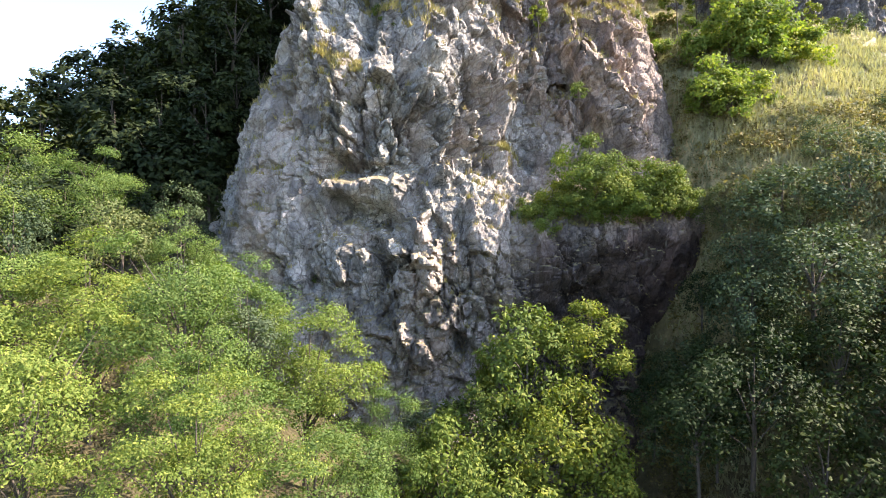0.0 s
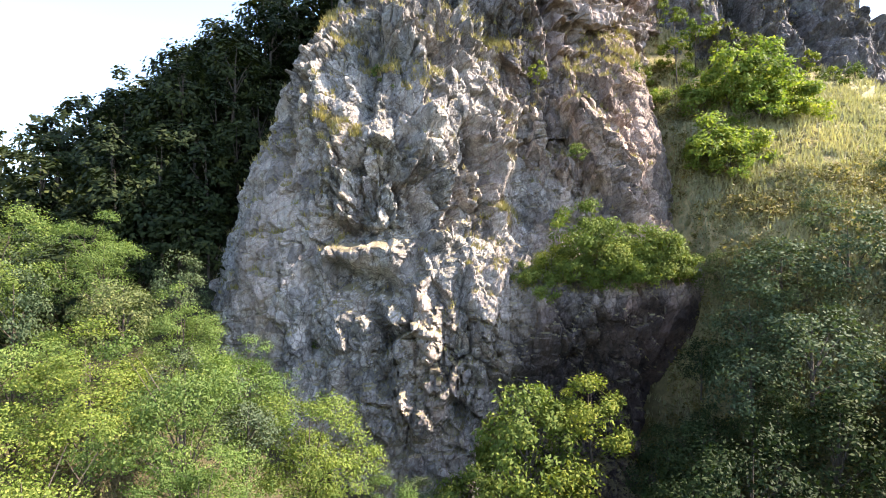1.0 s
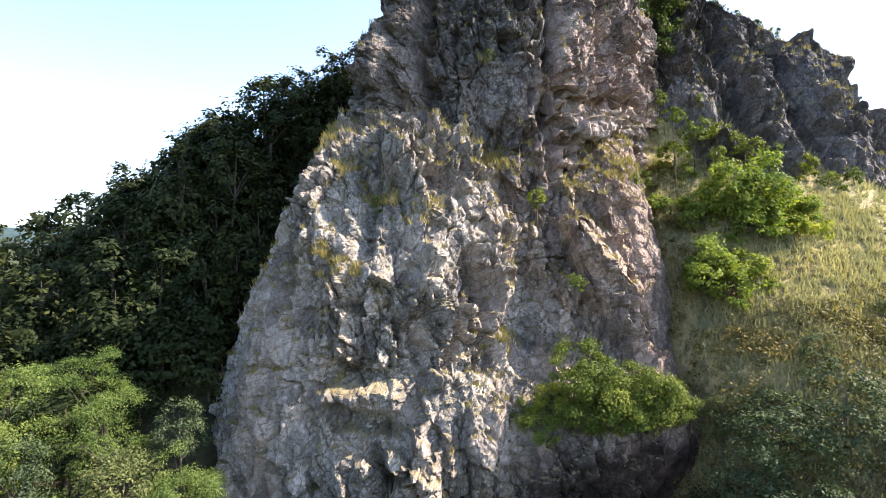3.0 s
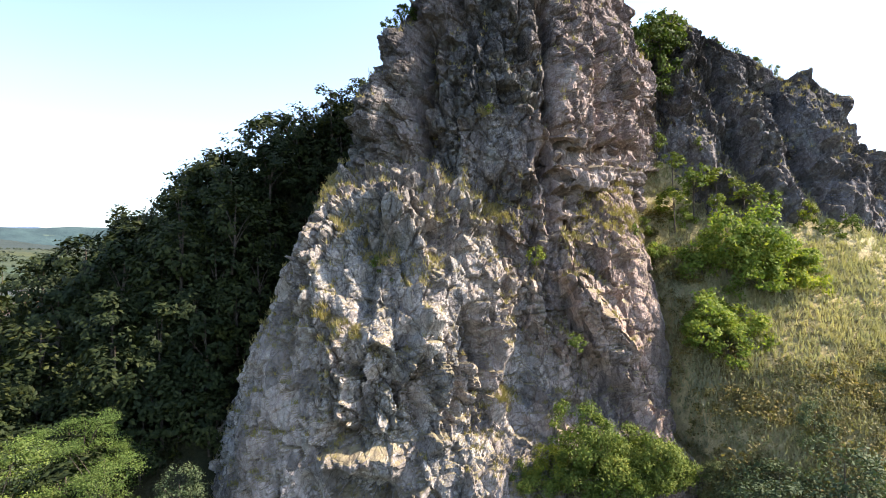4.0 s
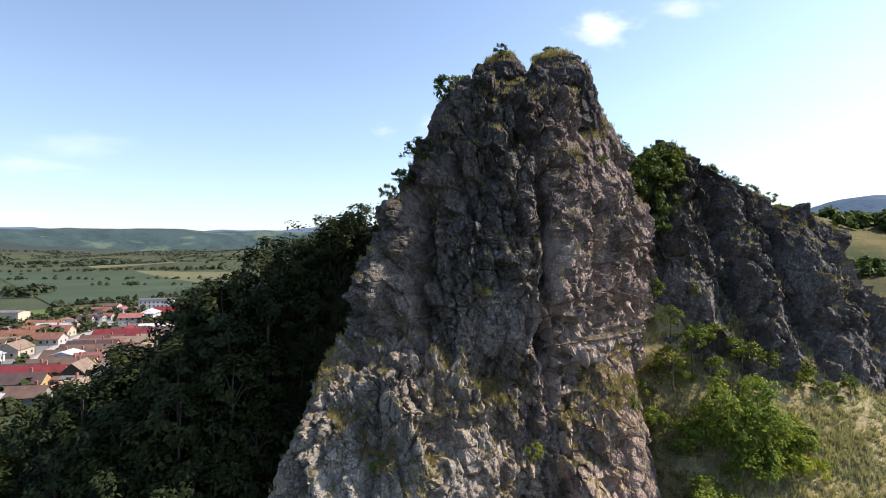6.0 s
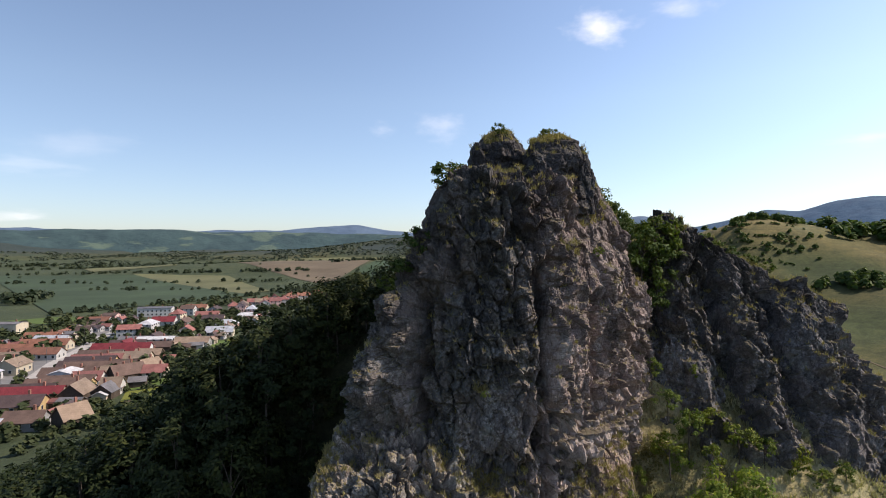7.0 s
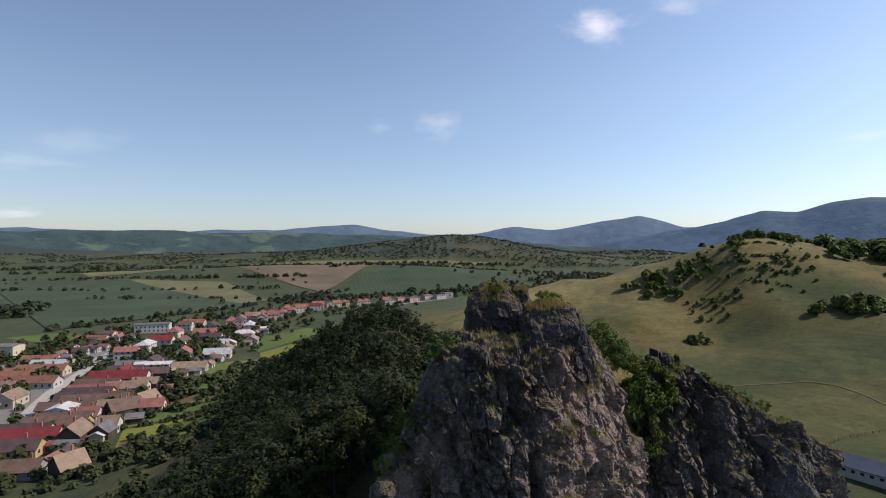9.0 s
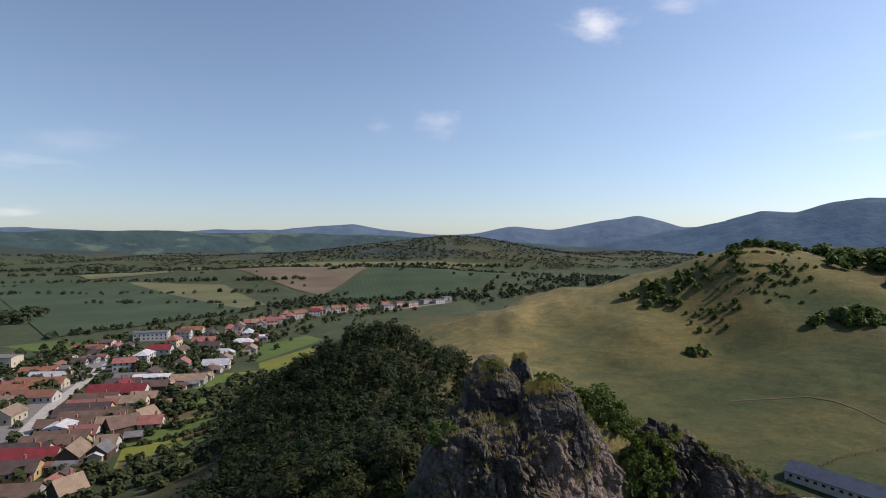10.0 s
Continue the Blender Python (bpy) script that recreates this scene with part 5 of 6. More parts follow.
for c4, m_ in PLOTS:
    drape("garden", c4, 6, 0.18, (LAWN, CROP, SOIL)[m_], ("mown garden strip", "yellow-green vegetable plot", "dug brown garden plot")[m_], "garden")


def ribbon(name, path, width, lift, mat, label, category="road", shift=0.0):
    """A strip of road along a path, draped on the ground."""
    p = np.array(path, float)
    s = np.concatenate([[0], np.cumsum(np.linalg.norm(np.diff(p, axis=0), axis=1))])
    t = np.linspace(0, s[-1], max(8, int(s[-1] / 4)))
    x, y = np.interp(t, s, p[:, 0]), np.interp(t, s, p[:, 1])
    d = np.gradient(np.stack([x, y], 1), axis=0)
    d /= np.linalg.norm(d, axis=1, keepdims=True)
    nx, ny = d[:, 1], -d[:, 0]
    v = []
    for off, dz in ((-width / 2, -0.4), (-width / 2, 0), (width / 2, 0), (width / 2, -0.4)):
        v.append(np.stack([x + nx * (off + shift), y + ny * (off + shift), np.array([drop(a, b) for a, b in zip(x, y)]) + lift + dz], 1))
    v = np.stack(v, 1).reshape(-1, 3)
    return put(name, mesh_np(name, v, grid_faces(4, len(x)), mat), None, label, category, kind="structure")


STREET = [(-140, 120), (-165, 192), (-178, 224), (-195, 265), (-207, 305), (-222, 347), (-232, 400)]
LANE = [(-222, 347), (-200, 352), (-176, 400), (-168, 470), (-160, 560), (-140, 625), (-100, 662), (-50, 682), (24, 770)]
ribbon("road", STREET, 10.5, 0.3, M_ASPHALT, "grey asphalt village street")
ribbon("road", LANE, 5.0, 0.28, M_ASPHALT, "narrow asphalt lane through the village")
ribbon("pavement", STREET, 5.5, 0.42, M_PAVING, "pale concrete pavement along the street", "pavement", 8.2)
ribbon("pavement", STREET, 6.5, 0.42, M_ASPHALT, "grey service lane along the street", "pavement", -9.4)
ribbon("road", [(-222, 347), (-270, 345), (-330, 352)], 5.0, 0.28, M_ASPHALT, "side road at the junction")
ribbon("track", [(140, 258), (152, 257), (161, 255.6), (174, 252.6), (182, 246), (185.5, 234), (186, 222), (187, 205), (190, 180)], 1.3, 0.1, SOIL, "worn earth track across the pasture", "track")

PANES = {}


def window(parent, x, y, z, w, h, turn):
    """A window with its pane set in a pale frame; meshes are shared."""
    key = (round(w, 1), round(h, 1))
    if key not in PANES:
        bf, bp = box(w + 0.24, 0.12, h + 0.24), box(w, 0.16, h, z=0.12)
        PANES[key] = []
        for nm, bm, mt in (("window", bf, WALLS["white"]), ("pane", bp, M_PANE)):
            me = bpy.data.meshes.new(nm)
            bm.to_mesh(me)
            bm.free()
            me.materials.append(mt)
            PANES[key].append(me)
    ob = put("window", PANES[key][0], parent, m=pose(x, y, z, 0, 0, turn))
    put("pane", PANES[key][1], ob)


def gable_walls(l, w, h, rise, hip):
    bm = bmesh.new()
    x, y = l / 2, w / 2
    lo = [bm.verts.new(p) for p in ((-x, -y, -1.5), (x, -y, -1.5), (x, y, -1.5), (-x, y, -1.5))]
    hi = [bm.verts.new(p) for p in ((-x, -y, h), (x, -y, h), (x, y, h), (-x, y, h))]
    for i in range(4):
        bm.faces.new((lo[i], lo[(i + 1) % 4], hi[(i + 1) % 4], hi[i]))
    if not hip:
        a, b = bm.verts.new((-x, 0, h + rise * 0.97)), bm.verts.new((x, 0, h + rise * 0.97))
        bm.faces.new((hi[3], hi[0], a))
        bm.faces.new((hi[1], hi[2], b))
    return bm


def roof_mesh(l, w, h, rise, hip, over=0.45, thick=0.18):
    bm = bmesh.new()
    x, y = l / 2 + over, w / 2 + over
    e = h - rise * over / (w / 2)
    r = x - (w / 2 if hip else 0)
    for dz in (0, -thick):
        v = [bm.verts.new(p) for p in ((-x, -y, e + dz), (x, -y, e + dz), (x, y, e + dz), (-x, y, e + dz), (-r, 0, h + rise + dz), (r, 0, h + rise + dz))]
        for f in ((0, 1, 5, 4), (2, 3, 4, 5), (3, 0, 4), (1, 2, 5)):
            if len(f) == 4 or hip:
                fv = [v[i] for i in f]
                bm.faces.new(fv if dz == 0 else fv[::-1])
        if dz == 0:
            top = v
    for i, j in ((0, 1), (2, 3)) + (((1, 2), (3, 0)) if hip else ((1, 5), (5, 2), (3, 4), (4, 0))):
        a, b = top[i], top[j]
        c = [q for q in bm.verts if q not in top and abs(q.co.x - b.co.x) < 1e-6 and abs(q.co.y - b.co.y) < 1e-6][0]
        d = [q for q in bm.verts if q not in top and abs(q.co.x - a.co.x) < 1e-6 and abs(q.co.y - a.co.y) < 1e-6][0]
        bm.faces.new((b, a, d, c))
    return bm


WORDS = {"red": "dark red", "orange": "orange tiled", "brown": "brown tiled", "tan": "pale tan", "grey": "grey slate", "dark": "dark brown", "white": "pale metal", "rose": "pink tiled", "blue": "blue-grey metal"}


def house(x, y, turn, l, w, h, rise, roof, wall, hip=False, chimney=True, windows=True):
    """A village house or barn: walls, roof, windows, door and chimney."""
    kind_ = "barn" if wall == "wood" else "house"
    t = tagged(new(kind_), f"{'dark timber barn' if wall == 'wood' else wall + ' rendered village house'} with a {WORDS[roof]} {'hipped' if hip else 'gable'} roof", kind_, "village houses")
    t.matrix_basis = pose(x, y, min(drop(x, y), drop(x + 3, y), drop(x, y - 3)) + 0.2, 0, 0, turn)
    part("wall", gable_walls(l, w, h, rise, hip), WALLS[wall], t)
    ro = part("roof", roof_mesh(l, w, h, rise, hip), ROOFS[roof], t)
    if chimney:
        part("chimney", box(0.7, 0.7, rise * 0.5 + 1.2, l * 0.18, w * 0.12, h + rise * 0.55), M_STONE, ro)
    if windows and wall != "wood":
        n = max(2, int(l / 3.2))
        for s in range(2 if h > 4.8 else 1):
            for i in range(n):
                window(t, -l / 2 + (i + 0.5) * l / n, -w / 2, 1.0 + 2.8 * s, 1.1, 1.3, 0)
            for q in (-0.22, 0.22):
                window(t, l / 2, q * w, 1.0 + 2.8 * s, 1.0, 1.3, 90)
                window(t, -l / 2, q * w, 1.0 + 2.8 * s, 1.0, 1.3, 90)
        part("door", box(1.0, 0.14, 2.05, l * 0.5 / n, w / 2, 0.0), WALLS["wood"], t)
    else:
        part("door", box(2.6, 0.14, 2.6, 0, -w / 2, 0.0), M_BARK, t)
    return t


# near houses on the crag's side of the street
for a in [(-146, 197, 8, 22, 8, 3.2, 3.0, "red", "cream"), (-130, 198, 100, 11, 8, 4.2, 3.4, "tan", "wood"), (-123, 203, 96, 7, 7, 3.0, 2.6, "grey", "wood"), (-124, 209, 10, 7, 7, 3.4, 3.0, "tan", "white"),
          (-146, 212, 8, 23, 7.5, 3.2, 2.6, "brown", "ochre"), (-152, 224, 98, 9, 8.5, 5.6, 1.2, "white", "pale")]:
    house(*a)
for a in [(-142, 223, 9, 11, 8, 3.2, 2.8, "rose", "white"), (-150, 242, 9, 26, 8, 3.2, 3.0, "brown", "grey"), (-161, 255, 10, 21, 8, 3.2, 2.8, "dark", "ochre"), (-131, 231, 50, 12, 9, 3.6, 3.6, "brown", "wood"),
          (-121, 235, 12, 9, 7, 3.0, 2.6, "rose", "cream"), (-128, 243, 70, 9, 8, 3.4, 3.6, "tan", "wood")]:
    house(*a)
for a in [(-165, 287, 8, 28, 9, 3.4, 3.4, "red", "white"), (-168, 296, 95, 10, 8, 3.8, 3.4, "red", "cream"), (-142, 186, 10, 16, 8, 3.2, 2.8, "dark", "ochre"), (-112, 168, 60, 8, 7.5, 3.4, 3.6, "tan", "wood"),
          (-126, 168, 8, 11, 7, 3.0, 2.6, "brown", "grey"), (-137, 165, 5, 12, 7, 3.0, 1.4, "white", "white")]:
    house(*a)
for a in [(-150, 268, 10, 18, 8, 3.2, 2.6, "tan", "cream"), (-160, 312, 8, 19, 9, 5.2, 1.0, "white", "grey"), (-140, 313, 8, 18, 9, 3.2, 2.6, "tan", "grey"), (-152, 178, 8, 13, 7, 3.2, 2.6, "dark", "white"), (-151, 160, 8, 14, 8, 3.2, 3.0, "brown", "cream")]:
    house(*a)
# beyond the street
for a in [(-206, 278, 6, 29, 9, 3.4, 2.6, "orange", "white"), (-217, 305, 6, 24, 9, 3.4, 2.8, "orange", "cream"), (-190, 246, 98, 12, 9, 4.2, 2.8, "tan", "cream"), (-190, 232, 96, 8, 7, 3.6, 1.2, "white", "white"), (-180, 214, 100, 10, 8, 3.4, 2.6, "red", "white"),
          (-272, 350, 5, 14, 12, 9.0, 0.8, "grey", "cream")]:
    house(*a)
for a in [(-226, 322, 5, 18, 8, 3.2, 2.2, "white", "white"), (-212, 258, 8, 16, 8, 3.2, 2.6, "brown", "white"), (-255, 408, 4, 22, 10, 3.4, 2.6, "orange", "white"), (-250, 420, 4, 10, 8, 6.0, 1.6, "brown", "pink"), (-238, 463, 15, 26, 12, 7.0, 0.9, "grey", "white"), (-232, 280, 8, 15, 8, 3.2, 2.4, "brown", "cream")]:
    house(*a)
# long narrow houses end-on to the street, and their barns
for i, (x, y, l, w, roof, wall) in enumerate([(-152, 204, 18, 6, "dark", "cream"), (-147, 218, 20, 6, "brown", "white"), (-156, 233, 22, 6.5, "brown", "ochre"), (-138, 236, 12, 6.5, "tan", "wood"), (-160, 248, 20, 6, "dark", "grey"), (-143, 250, 11, 7, "brown", "wood"),
                                              (-163, 263, 22, 6.5, "rose", "cream"), (-168, 274, 20, 6.5, "brown", "white"), (-146, 277, 12, 7, "tan", "wood"), (-172, 305, 18, 7, "dark", "white"), (-176, 318, 16, 7, "grey", "cream"), (-152, 300, 12, 7, "brown", "wood"),
                                              (-213, 268, 18, 7, "tan", "cream"), (-222, 292, 20, 7, "orange", "white"), (-236, 306, 18, 8, "rose", "cream"), (-240, 335, 20, 8, "orange", "white"), (-205, 246, 16, 7, "brown", "grey"), (-196, 222, 14, 7, "orange", "white")]):
    house(x, y, 8 + 3 * math.sin(i * 2.3), l, w, 3.0, 2.5, roof, wall)
# the middle and the far end of the village
hr = random.Random(12)
for i, (x, y) in enumerate([(-170, 330), (-196, 349), (-164, 357), (-186, 402), (-150, 390), (-152, 434), (-198, 375), (-206, 434), (-190, 466), (-178, 496), (-172, 531), (-214, 470), (-136, 405), (-172, 420), (-140, 352), (-202, 405), (-160, 470), (-185, 440), (-220, 500), (-142, 372)]):
    big = hr.random() < 0.3
    house(x, y, hr.choice((8, 100)) + hr.uniform(-8, 8), hr.uniform(10, 19), hr.uniform(7.5, 9.5), 5.6 if big else 3.3, hr.uniform(2.2, 3.2),
          hr.choice(("red", "orange", "brown", "rose", "grey", "tan", "white", "dark")), hr.choice(("white", "cream", "grey", "white", "pink")), hr.random() < 0.2)
for i in range(26):
    t = i / 25
    x, y = np.interp(t, [0, 0.35, 0.6, 0.8, 1], [-176, -162, -122, -62, 18]), np.interp(t, [0, 0.35, 0.6, 0.8, 1], [500, 590, 655, 690, 775])
    side = 13 if i % 2 else -11
    if t > 0.78:
        house(x + hr.uniform(-4, 4), y + side * 0.7, 40 + hr.uniform(-5, 5), 15, 9, 5.8, 0.7, "grey" if hr.random() < 0.6 else "orange", hr.choice(("white", "grey", "pink")), True)
    else:
        house(x + side * 0.8, y + side * 0.6 + hr.uniform(-4, 4), hr.choice((20, 110)) + hr.uniform(-10, 10), hr.uniform(10, 13), hr.uniform(8.5, 10), 5.6, hr.uniform(2.4, 3.4), hr.choice(("orange", "red", "rose", "rose", "tan", "orange")), hr.choice(("white", "cream", "white", "pink")), hr.random() < 0.5)

# sheds and outbuildings behind the houses
for i in range(34):
    k = hr.random()
    x, y = np.interp(k, [0, 0.4, 1], [-122, -140, -150]) + hr.uniform(-9, 9), np.interp(k, [0, 0.4, 1], [172, 300, 480]) + hr.uniform(-8, 8)
    house(x, y, hr.choice((8, 98)) + hr.uniform(-12, 12), hr.uniform(4, 8), hr.uniform(3.5, 5), hr.uniform(2.2, 2.8), hr.uniform(0.8, 1.8), hr.choice(("brown", "tan", "grey", "dark", "rose", "white")), hr.choice(("wood", "grey", "cream")), False, False, False)
for i in range(26):
    k = hr.random()
    x, y = np.interp(k, [0, 1], [-205, -250]) + hr.uniform(-22, 10), np.interp(k, [0, 1], [240, 440]) + hr.uniform(-8, 8)
    house(x, y, hr.choice((6, 96)) + hr.uniform(-10, 10), hr.uniform(5, 12), hr.uniform(4, 8), hr.uniform(2.4, 3.4), hr.uniform(1.0, 2.6), hr.choice(("brown", "orange", "rose", "dark", "grey")), hr.choice(("grey", "cream", "white")), False, False)

# the long cattle barn below the pasture
barn = tagged(new("long_barn"), "long white cattle barn with a blue-grey metal roof", "barn")
barn.matrix_basis = pose(138, 171, drop(138, 171) + 0.2, 0, 0, -57)
part("wall", gable_walls(46, 11, 3.4, 2.4, False), WALLS["white"], barn)
part("roof", roof_mesh(46, 11, 3.4, 2.4, False), ROOFS["blue"], barn)
for i in range(18):
    window(barn, -21 + i * 2.5, -5.5, 1.5, 1.1, 0.9, 0)


# street furniture: lamp posts and clipped shrubs beside the road
def post(x, y, h):
    t = tagged(new("street_lamp"), "slim grey street lamp beside the road", "street lamp", "street lamps")
    t.matrix_basis = pose(x, y, drop(x, y))
    v, f = tube([[(0, 0, -0.5, 0.12), (0, 0, h * 0.9, 0.08), (0, 0, h, 0.06)]], 6)
    put("pole", mesh_np("pole", v, f, M_STEEL), t)
    v, f = tube([[(0, 0, h * 0.97, 0.05), (0.9, 0, h + 0.15, 0.05), (1.6, 0, h + 0.1, 0.09)]], 6)
    put("arm", mesh_np("arm", v, f, M_STEEL), t)


for i in range(9):
    k = 0.08 + i * 0.1
    post(np.interp(k, [0, 1], [-158, -226]), np.interp(k, [0, 0.2, 1], [178, 218, 360]), 8)

HEDGE = plant("roadside_shrub", "small clipped dark green roadside shrub", "bush", "roadside shrubs", M_LEAF_DARK, 120, 1.8, 0.8, 0.85, 24, 8, 0.26, 0.05, 0.3)
PROTOS.append(HEDGE)
for i in range(26):
    k = i / 25
    x, y = np.interp(k, [0, 0.3, 0.7, 1], [-172, -186, -204, -221]), np.interp(k, [0, 0.3, 0.7, 1], [204, 240, 293, 335])
    stand(HEDGE, x - 4.7, y - 1.4, rng.uniform(0.6, 1.1), rng)

# ---- far trees ----
def clumps(name, label, places, leaf, count, mat, seed, category="trees", lift=0.0):
    """Many far trees as one mesh; places: rows of x, y, z, half width, height."""
    r = np.random.default_rng(seed)
    p = np.array(places, float)
    k = np.repeat(np.arange(len(p)), count)
    d = r.normal(0, 1, (len(k), 3))
    d /= np.linalg.norm(d, axis=1, keepdims=True)
    d[:, 2] = np.abs(d[:, 2]) * 1.2 - 0.25
    rad = r.uniform(0.45, 1.0, (len(k), 1))
    c = p[k, :3] + d * rad * np.stack([p[k, 3], p[k, 3], p[k, 4] * 0.62], 1) + np.stack([0 * p[k, 3], 0 * p[k, 3], p[k, 4] * 0.36], 1)
    nrm = d + r.normal(0, 0.45, d.shape) + np.array((0, 0, lift))
    nrm /= np.linalg.norm(nrm, axis=1, keepdims=True)
    a = np.cross(nrm, r.normal(0, 1, nrm.shape))
    a /= np.linalg.norm(a, axis=1, keepdims=True)
    b = np.cross(nrm, a)
    s = (leaf * p[k, 3] * r.uniform(0.7, 1.3, len(k)))[:, None]
    v = np.stack([c - a * s, c + b * s * 0.75, c + a * s, c - b * s * 0.75], 1).reshape(-1, 3)
    put(name, mesh_np(name, v, np.arange(len(v)).reshape(-1, 4), mat), None, label, category, kind="stuff")


M_LEAF_FAR = leaf_material("far_leaf", (0.022, 0.034, 0.022), (0.031, 0.045, 0.028), (0.043, 0.056, 0.033), 0.1)
# hill leaves are tinted blue to stand for distance haze
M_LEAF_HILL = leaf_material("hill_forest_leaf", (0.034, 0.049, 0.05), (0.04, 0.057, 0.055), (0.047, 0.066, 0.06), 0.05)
fr = np.random.default_rng(31)


def line_of(a, b, n, wide, lo, hi):
    t = fr.uniform(0, 1, n)
    x = a[0] + (b[0] - a[0]) * t + fr.normal(0, wide, n)
    y = a[1] + (b[1] - a[1]) * t + fr.normal(0, wide, n)
    s = fr.uniform(lo, hi, n)
    return [(q, w, drop(q, w), k, k * 2.0) for q, w, k in zip(x, y, s)]


# trees among the houses and gardens
garden = line_of((-150, 175), (-120, 300), 70, 12, 1.4, 3.2) + line_of((-125, 185), (-95, 195), 30, 5, 1.0, 2.2) + line_of((-175, 300), (-160, 520), 150, 20, 1.6, 3.8) + line_of((-230, 250), (-260, 420), 150, 22, 1.8, 4.0)
garden += line_of((-165, 520), (-60, 700), 90, 22, 1.6, 3.4) + line_of((-260, 480), (-180, 620), 70, 14, 1.8, 3.6) + line_of((-110, 260), (-100, 330), 30, 5, 1.5, 3.0) + line_of((-105, 172), (-150, 150), 40, 6, 1.0, 2.4)
garden += line_of((-120, 211), (-88, 222), 26, 0.8, 0.7, 1.4) + line_of((-124, 229), (-96, 240), 22, 0.8, 0.7, 1.3) + line_of((-127, 257), (-100, 270), 22, 0.8, 0.7, 1.4) + line_of((-108, 180), (-90, 186), 26, 2.5, 1.0, 2.2) + line_of((-112, 226), (-100, 300), 24, 4, 0.9, 2.0)
garden += line_of((-112, 150), (-84, 186), 34, 6, 0.9, 2.0) + line_of((-80, 160), (-74, 196), 40, 3, 0.9, 2.2) + line_of((-80, 200), (-95, 250), 20, 3, 1.0, 2.4) + line_of((-98, 209), (-80, 214.5), 14, 0.8, 0.6, 1.1)
garden += line_of((-150, 190), (-175, 330), 60, 14, 1.0, 2.4) + line_of((-180, 330), (-165, 480), 80, 20, 1.2, 3.0) + line_of((-235, 260), (-290, 400), 70, 18, 1.5, 3.4)
clumps("village_trees", "dark green garden trees among the houses", garden, 0.42, 60, M_LEAF_FAR, 41, lift=0.5)
# hedges and tree rows of the plain
rows_ = line_of((-330, 470), (-220, 680), 60, 4, 2, 4) + line_of((-170, 730), (60, 850), 120, 14, 2.5, 5) + line_of((-200, 690), (-170, 830), 80, 22, 2.5, 5) + line_of((-480, 760), (-250, 760), 26, 5, 2, 4)
rows_ += line_of((-900, 1100), (-240, 1050), 110, 6, 2.5, 5) + line_of((-700, 900), (-250, 900), 40, 6, 2, 5) + line_of((-230, 1180), (180, 1400), 110, 7, 3, 6) + line_of((-1000, 1300), (-200, 1420), 170, 9, 3, 6) + line_of((40, 820), (420, 1150), 240, 40, 3, 6)
rows_ += line_of((-1200, 1480), (250, 1620), 260, 10, 3, 7) + line_of((-470, 640), (-430, 560), 40, 10, 4, 7) + line_of((180, 1100), (900, 1350), 220, 45, 3, 6)
rows_ += [(x, y, drop(x, y), s, s * 1.9) for x, y, s in zip(fr.uniform(-900, 300, 50), fr.uniform(800, 1700, 50), fr.uniform(2.0, 4.5, 50))]
clumps("hedgerows", "dark hedges and tree rows between the fields", [(x, y, z, k * 0.85, t * 0.85) for x, y, z, k, t in rows_], 0.5, 36, M_LEAF_FAR, 42, lift=0.6)
# forest on the far hills
wood_ = []
while len(wood_) < 9500:
    a, r_ = radians(fr.uniform(-44, 44)), fr.uniform(1450, 2500)
    x, y = r_ * math.sin(a), r_ * math.cos(a)
    z = float(lay(x, y))
    if z > 14 and noise.noise(Vector((x / 260, y / 120, 3))) + 0.35 * noise.noise(Vector((x / 70, y / 50, 8))) > -0.12:
        s = fr.uniform(3.2, 5.6)
        wood_.append((x, y, z - 1, s, s * 1.3))
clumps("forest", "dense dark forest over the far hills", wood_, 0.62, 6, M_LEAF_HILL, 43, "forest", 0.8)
# bushes and small trees on the pasture hill
hill = line_of((150, 318), (162, 322), 9, 2.0, 2.0, 3.0) + line_of((150, 395), (185, 400), 34, 7, 2.2, 4.2) + line_of((190, 400), (255, 430), 36, 10, 1.2, 2.8) + line_of((170, 350), (215, 385), 22, 9, 1.0, 2.4) + line_of((215, 350), (260, 380), 22, 7, 1.0, 2.4)
hill += line_of((205, 376), (238, 362), 40, 0.7, 0.5, 1.1) + line_of((212, 388), (250, 376), 40, 0.7, 0.5, 1.1) + line_of((205, 365), (230, 352), 22, 0.8, 0.5, 1.0)
hill += line_of((195, 396), (226, 372), 30, 0.8, 0.5, 1.2) + line_of((212, 406), (262, 392), 34, 0.8, 0.5, 1.2) + line_of((226, 424), (256, 402), 26, 0.8, 0.5, 1.2) + line_of((170, 372), (200, 352), 16, 2.0, 0.6, 1.5)
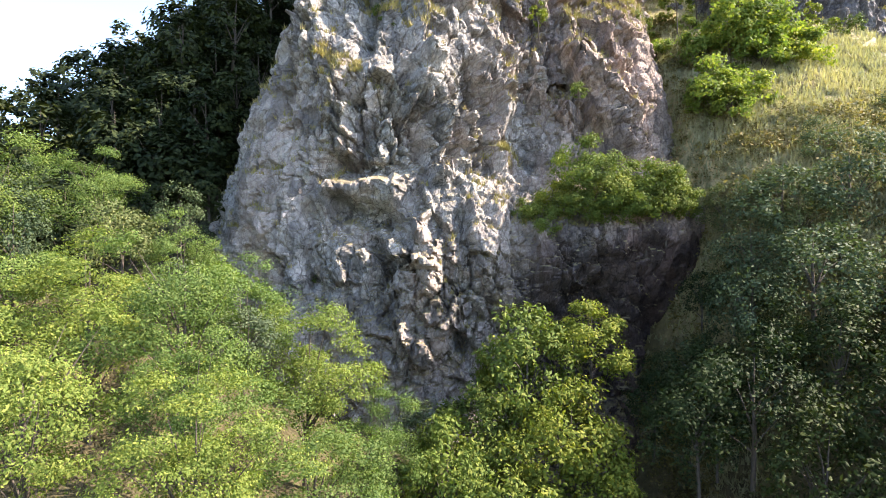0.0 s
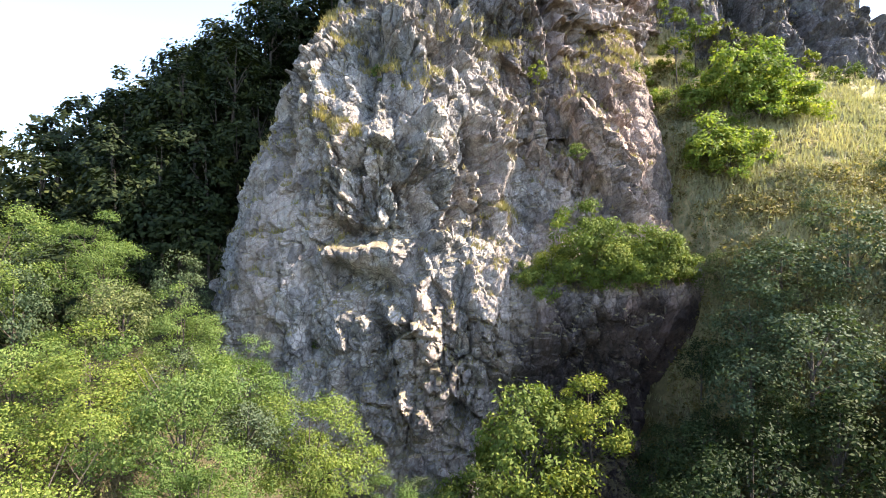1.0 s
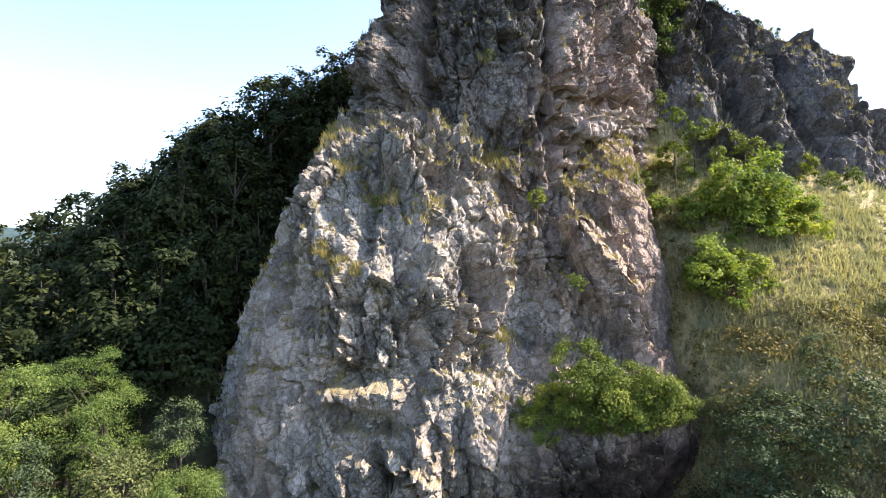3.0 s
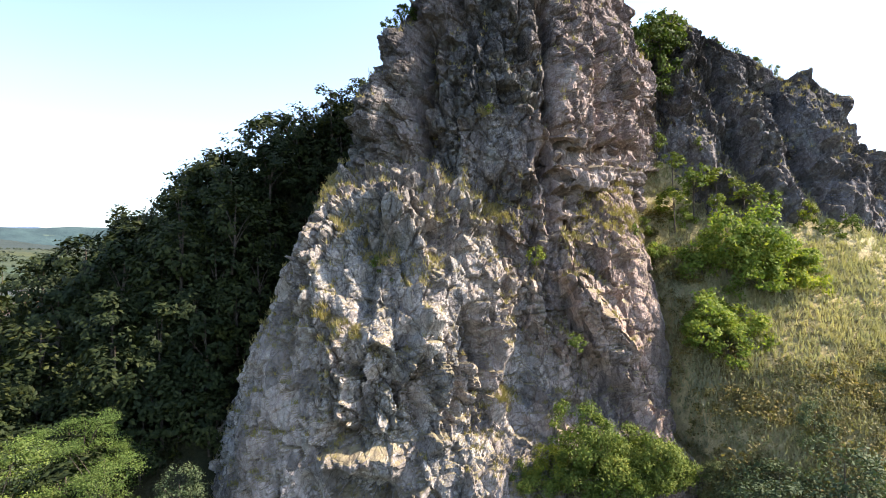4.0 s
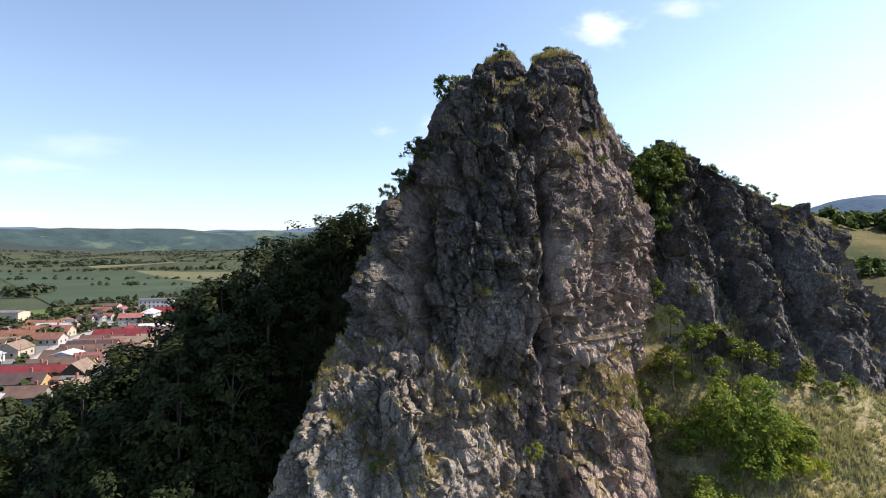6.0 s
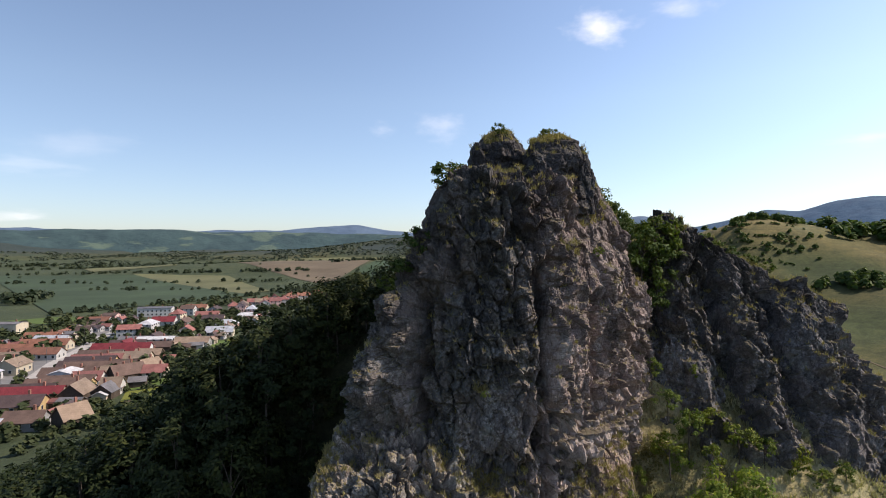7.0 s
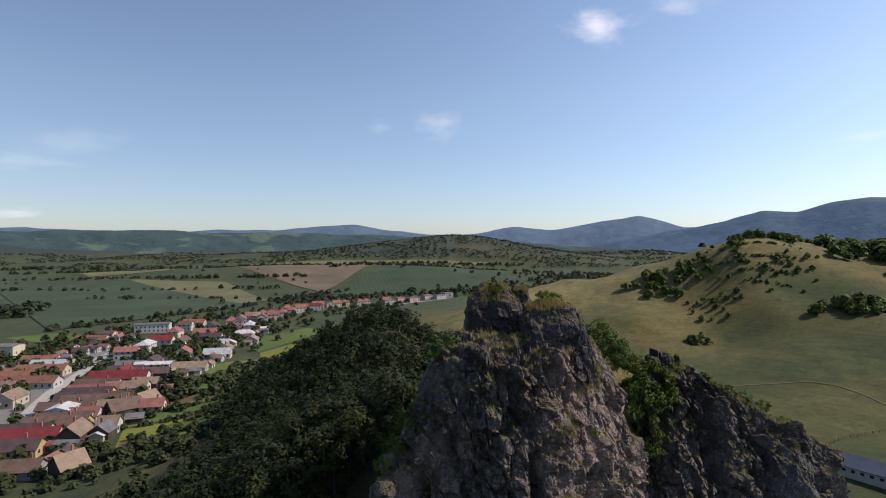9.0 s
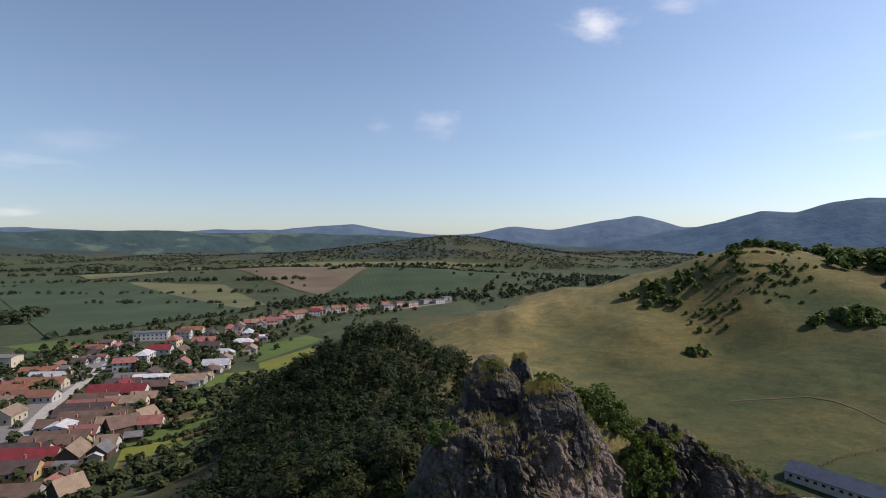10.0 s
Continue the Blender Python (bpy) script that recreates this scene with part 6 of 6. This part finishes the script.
hill += line_of((236, 322), (262, 312), 40, 6, 2.2, 4.2) + line_of((300, 400), (420, 420), 170, 18, 3, 6.5) + line_of((240, 420), (300, 430), 40, 6, 2, 4) + line_of((330, 330), (420, 340), 40, 10, 2, 4)
clumps("hill_bushes", "dark bushes and small trees on the pasture hill", hill, 0.4, 60, M_LEAF_MID, 44, lift=0.5)


# ---- the pasture's fence and the rubble beside the barn ----
fence = tagged(new("fence"), "weathered wooden post and rail fence across the pasture", "fence")
FENCE = [(108, 176), (122, 186), (150, 200), (185, 206)]
fs_ = np.linspace(0, 1, 34)
fx = np.interp(fs_, np.linspace(0, 1, 4), [p[0] for p in FENCE])
fy = np.interp(fs_, np.linspace(0, 1, 4), [p[1] for p in FENCE])
fv, ff = tube([[(0, 0, -0.4, 0.09), (0, 0, 1.3, 0.08)]], 6)
post_me = mesh_np("post", fv, ff, M_BARK)
for x, y in zip(fx, fy):
    put("post", post_me, fence, m=pose(x, y, drop(x, y), rng.normal(0, 2), rng.normal(0, 2), 0))
for lvl in (0.55, 1.05):
    fv, ff = tube([[(x, y, drop(x, y) + lvl, 0.05) for x, y in zip(fx, fy)]], 5)
    put("rail", mesh_np("rail", fv, ff, M_BARK), fence)
hb = random.Random(4)
heap = bmesh.new()
for _ in range(60):
    x, y = 111 + hb.gauss(0, 4.5), 172 + hb.gauss(0, 2.0)
    m = pose(x, y, drop(x, y) + hb.uniform(0, 0.5), hb.uniform(0, 40), hb.uniform(0, 40), hb.uniform(0, 180)) @ Matrix.Diagonal((hb.uniform(0.5, 2.6), hb.uniform(0.3, 0.7), hb.uniform(0.25, 0.6), 1))
    bmesh.ops.create_cube(heap, size=1.0, matrix=m)
me = bpy.data.meshes.new("rubble_heap")
heap.to_mesh(me)
heap.free()
me.materials.append(M_PAVING)
put("rubble_heap", me, None, "heap of pale stones and old timber by the barn", "rubble", kind="stuff")

# the pattern plants are not part of the place
for proto in PROTOS:
    for ob in [o for o in bpy.data.objects if o.parent == proto] + [proto]:
        bpy.data.objects.remove(ob)
